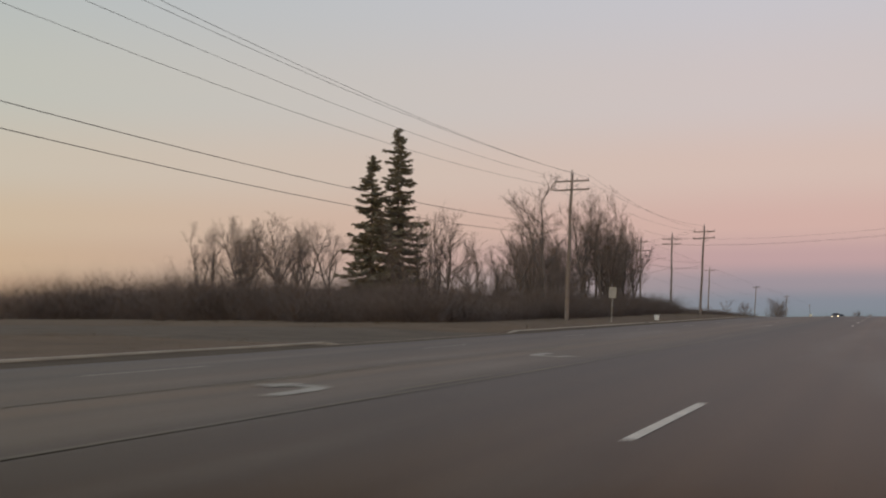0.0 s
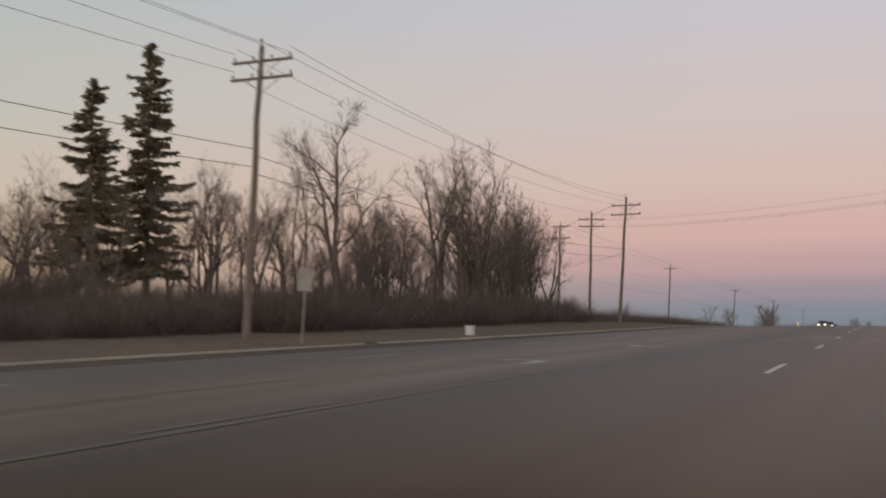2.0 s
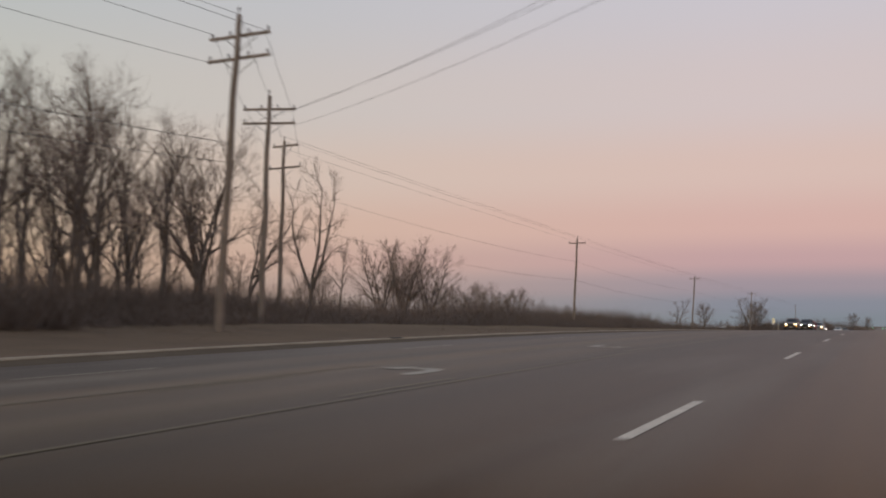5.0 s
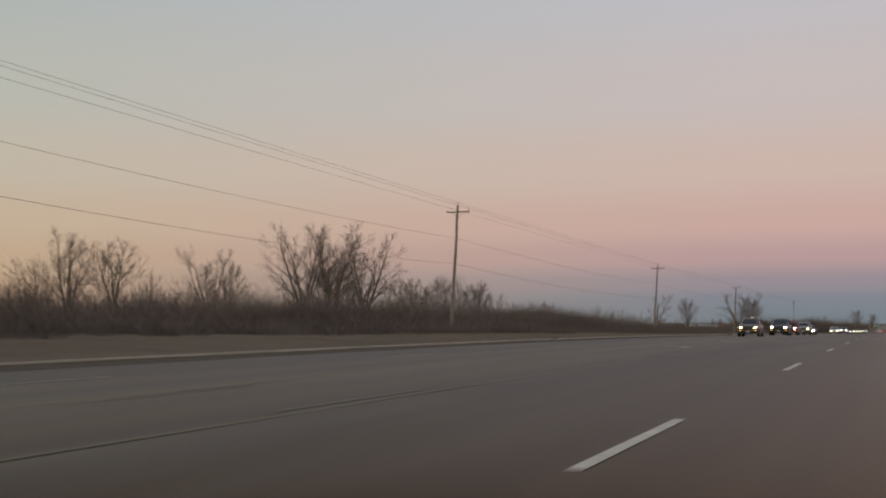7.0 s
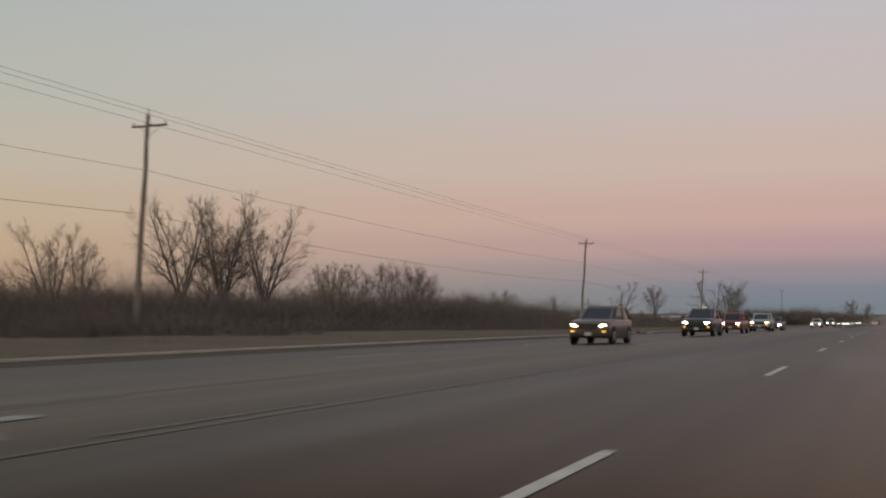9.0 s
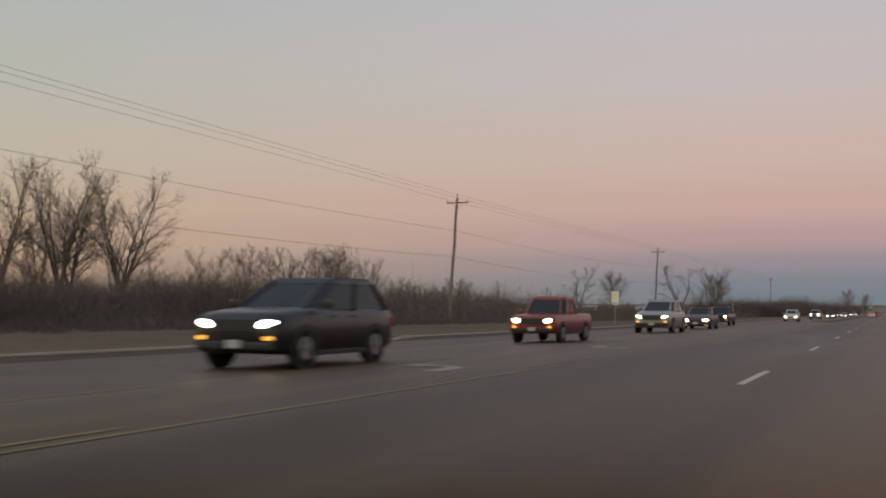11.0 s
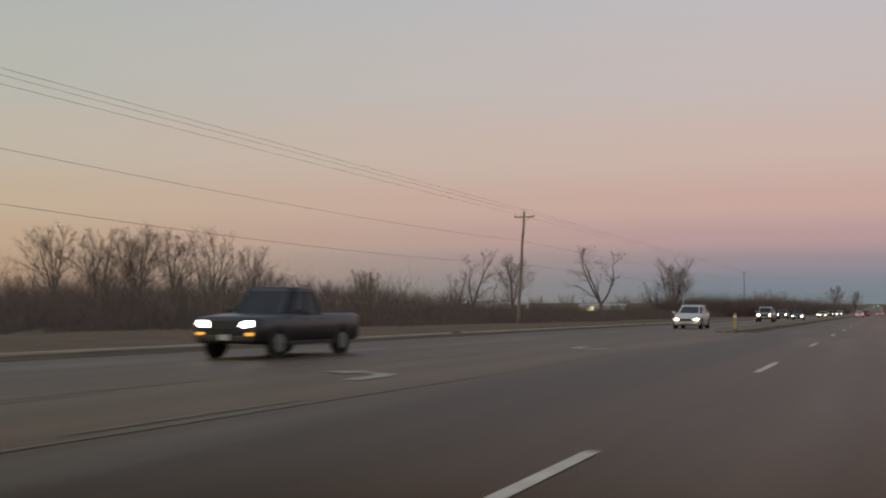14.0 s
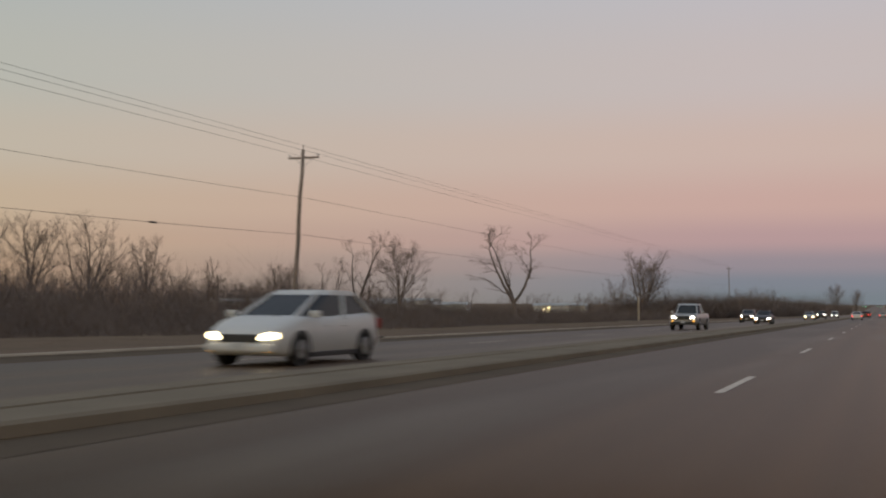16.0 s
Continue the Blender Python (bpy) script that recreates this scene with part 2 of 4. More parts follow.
def ground_z(x, y):
    if KERB_L < x < KERB_R:
        return elev(y) + crown(x) - 0.3
    if x >= KERB_R:
        return elev(y) + 0.13 + 0.02 * math.sin(y * 0.07) - 0.6 * smooth(15, 60, x)
    d = KERB_L - x
    bank = 0.18 + 0.3 * smooth(20, 70, y) * (1 - smooth(110, 165, y))
    z = elev(y) + crown(x) + 0.13 + bank * smooth(1.0, 13, d) - 0.25 * smooth(150, 220, y) * smooth(2, 30, d)
    z -= (0.22 * smooth(200, 260, y) + 0.3 * smooth(310, 380, y)) * smooth(2, 20, d)
    z -= (0.2 + 0.12 * smooth(1.0, 13, d)) * mouth(x, y)
    return z + 0.10 * noise.noise(Vector((x * 0.13, y * 0.09, 0.0))) * smooth(0.5, 6, d)


xs = [-3000, -1500, -800, -450, -300, -200, -150, -120, -100] + [-88 + 4 * i for i in range(14)] + [-34 + 1.55 * i for i in range(12)]
xs += [KERB_L - 0.01, KERB_L + 0.01, KERB_R - 0.01, KERB_R + 0.01, 7, 10, 15, 25, 45, 80, 160, 400, 1200, 3000]
ys = [-3000, -1200, -500, -250] + sorted([-160 + 4 * i for i in range(190)] + [y + 0.5 * i for a, b, _ in MOUTHS for y in (a - 0.75, b - 2.75) for i in range(8)]) + [640, 700, 800, 1000, 1200, 1250, 1300, 1400, 2000, 3200]
gv = [(x, y, ground_z(x, y)) for y in ys for x in xs]
nx = len(xs)
gf = [(j * nx + i, j * nx + i + 1, (j + 1) * nx + i + 1, (j + 1) * nx + i) for j in range(len(ys) - 1) for i in range(nx - 1)]
ground = mesh_object("ground", gv, gf, DRY_GRASS, smooth=True)
tagged(ground, "flat winter ground under short dead tan grass", "ground", kind="structure")

road_y = [-500] + [-200 + 5 * i for i in range(281)] + [1300, 1400, 2600]
rv, rf = [], []
for y in road_y:
    rv += [(KERB_L, y, elev(y) + crown(KERB_L)), (-5.6, y, elev(y)), (KERB_R, y, elev(y)), (KERB_R, y, elev(y) - 0.25), (KERB_L, y, elev(y) + crown(KERB_L) - 0.25)]
for j in range(len(road_y) - 1):
    rf += [(5 * j + i, 5 * j + (i + 1) % 5, 5 * j + 5 + (i + 1) % 5, 5 * j + 5 + i) for i in range(5)]
road = mesh_object("road", rv, rf, ASPHALT)
tagged(road, "worn grey-brown asphalt of a five-lane highway", "road", kind="structure")


def kerb(name, x, side):
    """A concrete gutter pan with a rounded upstand, run along the road; side: +1 where the road lies towards +x."""
    prof = [(0.20, -0.05), (0.16, 0.0), (0.13, 0.11), (0.10, 0.145), (0.05, 0.155), (-0.12, 0.15), (-0.13, -0.2)]
    stops = [-420] + [-80 + 6.1 * i for i in range(90)] + [700, 1200, 1300, 2500]
    if side > 0:
        stops = sorted(stops + [a + d for a, b, _ in MOUTHS for d in (0.0, 0.7, 1.5, b - a - 1.5, b - a - 0.7, b - a)])
    v, f = [], []
    for y in stops:
        for a, z in prof:
            low = max((smooth(p, p + 1.5, y) * (1 - smooth(q - 1.5, q, y)) for p, q, _ in MOUTHS), default=0) if side > 0 else 0
            v.append((x + side * a, y, elev(y) + crown(x) + z * (1 - 0.9 * low if z > 0 else 1) + 0.008 * noise.noise(Vector((0.0, y * 0.31, a)))))
    n = len(prof)
    for j in range(len(stops) - 1):
        for i in range(n - 1):
            f.append((j * n + i, j * n + i + 1, (j + 1) * n + i + 1, (j + 1) * n + i))
    ob = mesh_object(name, v, f, CONCRETE)
    # grit and dead leaves banked up in the gutter, dark and uneven
    v, f = [], []
    for y in np.arange(-60, 420, 1.5).tolist() + [600, 900]:
        swell = noise.noise(Vector((x, y * 0.21, 2.0)))
        low = 0.2 if side > 0 and any(p < y < q for p, q, _ in MOUTHS) else 1.0
        for a, z in ((1.15 + 0.25 * swell, 0.004), (0.7, 0.022), (0.3, 0.055 + 0.02 * swell), (0.125, 0.09 + 0.03 * swell)):
            v.append((x + side * a, y, elev(y) + crown(x + side * a) + z * low))
    for j in range(len(v) // 4 - 1):
        f += [(4 * j + i, 4 * j + i + 1, 4 * j + 5 + i, 4 * j + 4 + i) for i in range(3)]
    mesh_object("gutter_dirt", v, f, GUTTER, ob, "dark grit banked in the gutter")
    return tagged(ob, "pale concrete kerb and gutter along the road edge", "kerb", kind="structure")


kerb("kerb_far", KERB_L, 1)
kerb("kerb_near", KERB_R, -1)

# the paved mouths behind the openings, flared towards the road
for (a, b, run), name, label, mat in zip(MOUTHS, ("side_street", "driveway", "driveway"), ("dusty brown side street meeting the highway", "short paved driveway with dust and gravel", "short paved field entrance with dust and gravel"), (GRAVEL, GRAVEL, GRAVEL)):
    v, f = [], []
    backs = [0.13, 0.8, 1.8, 3.2, 5.0, 8.0, 14.0, run * 0.5, run * 0.75, run]
    for d in backs:
        for k in range(9):
            y = a - 0.5 + (b - a + 1.0) * k / 8
            flat = ground_z(KERB_L - d, y) + (0.2 + 0.12 * smooth(1.0, 13, d)) * mouth(KERB_L - d, y)
            v.append((KERB_L - d, y, flat - 0.11 + 0.07 * smooth(0, 8, d)))
    for j in range(len(backs) - 1):
        f += [(9 * j + k, 9 * j + k + 1, 9 * j + k + 10, 9 * j + k + 9) for k in range(8)]
    tagged(mesh_object(name, v, f, mat), label, name.replace("_", " "), kind="structure")


def marking(name, x, y, wide, long, mat, z=0.006, label="", flat=False):
    n = max(1, int(long / 8))
    v = [(s * wide / 2, long * i / n, (0.0 if flat else elev(y + long * i / n) - elev(y)) + z) for i in range(n + 1) for s in (-1, 1)]
    f = [(2 * i, 2 * i + 1, 2 * i + 3, 2 * i + 2) for i in range(n)]
    ob = mesh_object(name, v, f, mat, road, label)
    ob.location = (x, y, elev(y) + crown(x))
    return ob


# white lane dashes of 3.8 m every 15.2 m; the run is broken at the side street before the wood
first_dash = marking("lane_dash", 0, 0, 0.12, 3.81, WHITE_LINE, flat=True)
faded_dash = marking("lane_dash", -11.2, -101.7, 0.11, 3.81, FADED_LINE, flat=True)
first_dash.rotation_euler = (radians(slope(0)), 0, 0)
for x, y in [(0, i * 15.24) for i in range(1, 50)] + [(0, -62.3), (0, -77.5), (0, -92.8)] + [(-11.2, i * 15.24 + 5) for i in range(-6, 46)]:
    d = first_dash.copy()
    d.location = (x, y, elev(y) + crown(x))
    d.rotation_euler = (radians(slope(y)), 0, 0)
    if x < -5:
        d.data = faded_dash.data
    scene.collection.objects.link(d)
# yellow lines of the centre turning lane
for x, w in ((-3.85, 0.10), (-7.25, 0.10)):
    marking("yellow_line", x, -400, w, 594, YELLOW_LINE, label="worn solid yellow line")
    marking("yellow_line", x, 194, w, 24, LESS_WORN_YELLOW, label="less worn stretch of solid yellow line")
    marking("yellow_line", x, 218, w, 102, YELLOW_LINE, label="worn solid yellow line")
for x in (-4.15, -6.95):
    for k in range(-8, 21):
        marking("yellow_dash", x, k * 15.24 + 3, 0.11, 3.81, LESS_WORN_YELLOW if k == 13 else YELLOW_LINE)
marking("edge_line", 4.2, -400, 0.11, 2400, FADED_LINE)
marking("gutter_strip", -4.02, 325.0, 0.74, 900, GUTTER, z=0.003, label="dark stained gutter strip")


def turn_arrow(y, away):
    """A curved left-turn arrow, 2.4 m long; away: for traffic that drives along +y."""
    centre = [Vector((0.35, 0)), Vector((0.35, 1.0)), Vector((0.25, 1.45)), Vector((-0.05, 1.7)), Vector((-0.4, 1.75))]
    v, f = [], []
    for i, p in enumerate(centre):
        d = (centre[min(i + 1, 4)] - centre[max(i - 1, 0)]).normalized()
        s = Vector((-d.y, d.x)) * 0.16
        v += [(p + s).to_tuple(), (p - s).to_tuple()]
    f = [(2 * i, 2 * i + 1, 2 * i + 3, 2 * i + 2) for i in range(4)]
    n = len(v)
    v += [(-0.4, 2.2), (-0.4, 1.3), (-1.0, 1.75)]
    f.append((n, n + 1, n + 2))
    top = [(a, b, 0.006) for a, b in v]
    ob = mesh_object("turn_arrow", top, f, FADED_LINE, road, "faded white turn arrow")
    ob.matrix_basis = pose(-5.55, y, elev(y) + 0.003, slope(y), 0, 0) @ pose(0, 0, 0, 0, 0, 0 if away else 180)
    return ob


for y, away in ((-59.4, True), (-45, False), (2.0, True), (17, False), (68.2, True), (84, False), (139.7, True), (156.5, False),
                (214.1, True), (229.2, False), (284.4, True), (300.6, False)):
    turn_arrow(y, away)

# sealed seams that run with the lanes
for x, y0, y1 in ((-11.3, -80, 420), (-14.1, -40, 300), (2.9, -60, 380)):
    v, f = [], []
    n = int((y1 - y0) / 1.5)
    for i in range(n):
        y = y0 + (y1 - y0) * i / (n - 1)
        c = x + 0.10 * noise.noise(Vector((y * 0.15, x, 3.0))) + 0.03 * noise.noise(Vector((y * 0.9, x, 1.0)))
        w = 0.016 + 0.012 * noise.noise(Vector((y * 0.6, x, 7.0)))
        v += [(c - w, y, elev(y) + crown(c - w) + 0.005), (c + w, y, elev(y) + crown(c + w) + 0.005)]
    f = [(2 * i, 2 * i + 1, 2 * i + 3, 2 * i + 2) for i in range(n - 1)]
    mesh_object("tar_seam", v, f, TAR, road, "dark sealed crack")


def drain(y):
    ob = empty("storm_drain", (KERB_L + 0.42, y, elev(y) + crown(KERB_L + 0.42)))
    bm = bmesh.new()
    for a, b, sx_, sy_ in ((-0.27, 0, 0.06, 0.95), (0.27, 0, 0.06, 0.95), (0, -0.45, 0.6, 0.06), (0, 0.45, 0.6, 0.06)):
        box(bm, (a, b, 0.014), (sx_, sy_, 0.03), 0.006)
    part("grate_frame", bm, DARK_IRON, ob)
    for i in range(7):
        bm = bmesh.new()
        box(bm, (0, -0.36 + 0.12 * i, 0.012), (0.5, 0.05, 0.022))
        part("grate_bar", bm, DARK_IRON, ob)
    bm = bmesh.new()
    box(bm, (-0.36, 0, 0.09), (0.12, 1.0, 0.15), 0.02)
    part("inlet_hood", bm, DARK_IRON, ob, "dark iron kerb inlet")
    return tagged(ob, "dark cast-iron storm drain set in the gutter", "storm drain", group="drains along the kerb")


for y in (17.0, 91.5, 160.0, 232.0, 282.5, 316.6, 358.7):
    drain(y)

# raised median with rounded nose
prof = [(-6.42, -0.05), (-6.40, 0.10), (-6.33, 0.13), (-5.60, 0.135), (-5.58, 0.10), (-5.46, 0.10), (-5.44, 0.135), (-4.48, 0.13), (-4.41, 0.10), (-4.39, -0.05)]
v, f = [], []
stops = [(324.6, 0.22, -0.06), (325.0, 0.45, -0.02), (326.0, 0.62, 0.0), (328.0, 0.8, 0.0), (331.0, 0.95, 0.0)] + [(334 + 6 * i, 1.0, 0.0) for i in range(70)] + [(1200, 1, 0), (1300, 1, 0), (1500, 1, 0)]
for y, k, dz in stops:
    for x, z in prof:
        v.append((-4.75 + (x + 4.75) * k, y, elev(y) + crown(x) + max(-0.05, z + dz + 0.006 * noise.noise(Vector((x, y * 0.4, 2.0))))))
n = len(prof)
for j in range(len(stops) - 1):
    for i in range(n - 1):
        f.append((j * n + i, j * n + i + 1, (j + 1) * n + i + 1, (j + 1) * n + i))
f.append(tuple(range(n)))
tagged(mesh_object("median", v, f, MEDIAN_TOP), "raised concrete traffic median with rounded nose", "median", kind="structure")

delineator = empty("delineator_post", (-4.75, 325.5, elev(325.5) + 0.125))
bm = bmesh.new()
rod(bm, (0, 0, 0.0), (0, 0, 0.05), 0.14, 0.12, 14)
part("base", bm, SIGN_BLACK, delineator, "black rubber base")
bm = bmesh.new()
rod(bm, (0, 0, 0.05), (0.012, 0, 0.80), 0.062, 0.062, 14)
rod(bm, (0.012, 0, 0.80), (0.013, 0, 0.84), 0.062, 0.035, 14)
part("tube", bm, POST_YELLOW, delineator)
bm = bmesh.new()
rod(bm, (0.010, 0, 0.62), (0.011, 0, 0.72), 0.065, 0.065, 14)
part("reflector_band", bm, SIGN_WHITE, delineator, "pale reflective band")
tagged(delineator, "yellow flexible delineator post on the median nose", "traffic post")


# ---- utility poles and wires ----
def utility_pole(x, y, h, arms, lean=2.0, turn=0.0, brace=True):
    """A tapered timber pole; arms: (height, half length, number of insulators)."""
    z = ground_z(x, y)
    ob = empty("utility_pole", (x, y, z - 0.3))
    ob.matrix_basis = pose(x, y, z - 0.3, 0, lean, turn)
    h += 0.3
    s = Sticks()
    pts = [Vector((0.03 * math.sin(i * 1.7 + x), 0.03 * math.cos(i * 2.3 + y), h * i / 8)) for i in range(9)]
    s.tube(pts, [0.19 - 0.075 * i / 8 for i in range(9)] , 10)
    s.f.append(tuple(range(len(s.v) - 10, len(s.v))))
    mesh_object("shaft", s.v, s.f, POLE_WOOD, ob, smooth=True)
    def level(bm):
        """Keep a crossarm horizontal on its leaning pole."""
        for v in bm.verts:
            v.co.z += v.co.x * math.tan(radians(lean))

    for ah, half, count in arms:
        bm = bmesh.new()
        box(bm, (0, 0.14, ah + 0.3), (2 * half, 0.10, 0.13), 0.012)
        level(bm)
        part("crossarm", bm, POLE_WOOD, ob)
        if brace:
            for sgn in (-1, 1):
                bm = bmesh.new()
                rod(bm, (sgn * half * 0.55, 0.2, ah + 0.26), (0, 0.17, ah - 0.35), 0.02, 0.02, 5)
                part("brace", bm, STEEL, ob)
        for i in range(count):
            a = -half + 0.1 + (2 * half - 0.2) * i / max(1, count - 1)
            if abs(a) < 0.15:
                a = 0.3
            bm = bmesh.new()
            rod(bm, (a, 0.14, ah + 0.36), (a, 0.14, ah + 0.44), 0.025, 0.025, 6)
            rod(bm, (a, 0.14, ah + 0.43), (a, 0.14, ah + 0.51), 0.065, 0.04, 8)
            rod(bm, (a, 0.14, ah + 0.51), (a, 0.14, ah + 0.57), 0.05, 0.02, 8)
            level(bm)
            part("insulator", bm, PORCELAIN, ob)
    bm = bmesh.new()
    rod(bm, (0, 0, h), (0, 0, h + 0.28), 0.03, 0.03, 6)
    rod(bm, (0, 0, h + 0.2), (0, 0, h + 0.34), 0.06, 0.04, 8)
    part("pole_top_insulator", bm, PORCELAIN, ob)
    return tagged(ob, "weathered brown timber utility pole with crossarms", "utility pole", group="utility poles")


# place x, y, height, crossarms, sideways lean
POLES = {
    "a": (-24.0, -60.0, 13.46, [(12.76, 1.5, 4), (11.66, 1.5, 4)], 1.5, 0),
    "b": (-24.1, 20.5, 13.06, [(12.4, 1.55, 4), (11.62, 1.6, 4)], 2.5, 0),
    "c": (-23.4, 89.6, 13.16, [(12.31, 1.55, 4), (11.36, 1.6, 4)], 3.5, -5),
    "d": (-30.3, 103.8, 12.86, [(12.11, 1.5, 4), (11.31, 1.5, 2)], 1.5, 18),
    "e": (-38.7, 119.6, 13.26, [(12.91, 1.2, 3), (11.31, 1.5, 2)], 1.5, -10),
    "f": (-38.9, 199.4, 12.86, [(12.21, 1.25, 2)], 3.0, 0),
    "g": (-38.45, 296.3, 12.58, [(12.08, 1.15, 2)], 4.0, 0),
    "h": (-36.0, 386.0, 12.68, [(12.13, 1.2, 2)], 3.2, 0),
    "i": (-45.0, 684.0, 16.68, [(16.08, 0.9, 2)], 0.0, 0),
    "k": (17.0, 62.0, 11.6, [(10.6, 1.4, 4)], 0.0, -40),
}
TOPS = {}
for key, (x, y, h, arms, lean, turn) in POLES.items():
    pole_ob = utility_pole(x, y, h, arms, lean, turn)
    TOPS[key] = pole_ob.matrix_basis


def on_pole(key, along, z):
    """A point on a pole: metres along its crossarm, metres above the ground."""
    return TOPS[key] @ Vector((along, 0.14, z + 0.3))


def wire(a, b, sag, r=0.014):
    r *= 0.72
    a, b = Vector(a), Vector(b)
    s = Sticks()
    pts = [a.lerp(b, i / 20) - Vector((0, 0, sag * 4 * (i / 20) * (1 - i / 20))) for i in range(21)]
    s.tube(pts, [r] * 21, 5)
    ob = mesh_object("overhead_wire", s.v, s.f, WIRE)
    return tagged(ob, "thin dark overhead wire strung between poles", "wire", group="overhead wires")


for p, q in (("a", "b"), ("b", "c")):
    down = 0.3 if p == "b" else 0.0
    wire(on_pole(p, -1.4, 13.31 - down), on_pole(q, -1.4, 12.74 if q == "b" else 12.45), 1.1)
    wire(on_pole(p, 1.4, 13.31 - down), on_pole(q, 1.4, 12.74 if q == "b" else 12.45), 1.1)
    wire(on_pole(p, 0, 13.55 - down), on_pole(q, 0, 13.15 if q == "b" else 13.2), 1.0)
    wire(on_pole(p, -1.45, 12.0 - down), on_pole(q, -1.45, 11.96 if q == "b" else 11.25), 1.2)
    wire(on_pole(p, 0, 8.1), on_pole(q, 0, 8.4 if q == "b" else 7.8), 0.9, 0.022)
    wire(on_pole(p, 0, 7.3), on_pole(q, 0, 7.6 if q == "b" else 7.0), 1.0, 0.022)
for p, q in (("c", "d"), ("d", "e")):
    for along, z in ((-1.35, 12.4), (1.35, 12.4), (0, 13.1)):
        wire(on_pole(p, along, z - (0.3 if p == "d" else 0)), on_pole(q, along, z - 0.4), 0.12)
    wire(on_pole(p, 0, 7.4), on_pole(q, 0, 7.2), 0.15, 0.022)
for along, z in ((-1.4, 11.2), (1.4, 11.2), (1.4, 12.1)):
    wire(on_pole("d", along, z), on_pole("k", along, z - 0.2), 1.0, 0.012)
for p, q in (("e", "f"), ("f", "g"), ("g", "h"), ("h", "i")):
    hp, hq = POLES[p][2], POLES[q][2]
    for along, dz in ((-1.05, -0.25), (1.05, -0.25), (0, 0.3)):
        wire(on_pole(p, along, hp + dz), on_pole(q, along, hq + dz), 0.05, 0.013)
    wire(on_pole(p, 0, hp - 3.3), on_pole(q, 0, hq - 3.3), 0.55, 0.015)
    wire(on_pole(p, 0, hp - 5.9), on_pole(q, 0, hq - 5.9), 0.7, 0.018)


# a splice on the low cable beside a pole
ends = on_pole("g", 0, POLES["g"][2] - 5.9), on_pole("h", 0, POLES["h"][2] - 5.9)
near = ends[0].lerp(ends[1], 0.822) - Vector((0, 0, 0.7 * 4 * 0.822 * 0.178))
far = ends[0].lerp(ends[1], 0.829) - Vector((0, 0, 0.7 * 4 * 0.829 * 0.171))
splice = empty("cable_splice", near)
bm = bmesh.new()
rod(bm, (0, 0, 0), far - near, 0.055, 0.055, 10)
part("case", bm, SIGN_BLACK, splice)
for u in (0.0, 1.0):
    bm = bmesh.new()
    rod(bm, (far - near) * (u - 0.06), (far - near) * (u + 0.06), 0.035, 0.035, 8)
    part("end_cap", bm, STEEL, splice, "grey metal end cap")
tagged(splice, "black splice case hanging on the lower cable", "cable splice")

stub = empty("pale_post", (-39.4, 516.0, ground_z(-39.4, 516.0) - 0.2))
s = Sticks()
s.tube([Vector((0, 0, 1.15 * i)) for i in range(5)], [0.21, 0.20, 0.19, 0.185, 0.18], 10)
s.f.append(tuple(range(len(s.v) - 10, len(s.v))))
mesh_object("shaft", s.v, s.f, CONCRETE, stub, smooth=True)
bm = bmesh.new()
rod(bm, (0, 0, 4.6), (0, 0, 4.68), 0.2, 0.16, 10)
part("cap", bm, STEEL, stub)
tagged(stub, "pale weathered post standing alone on the verge", "post")


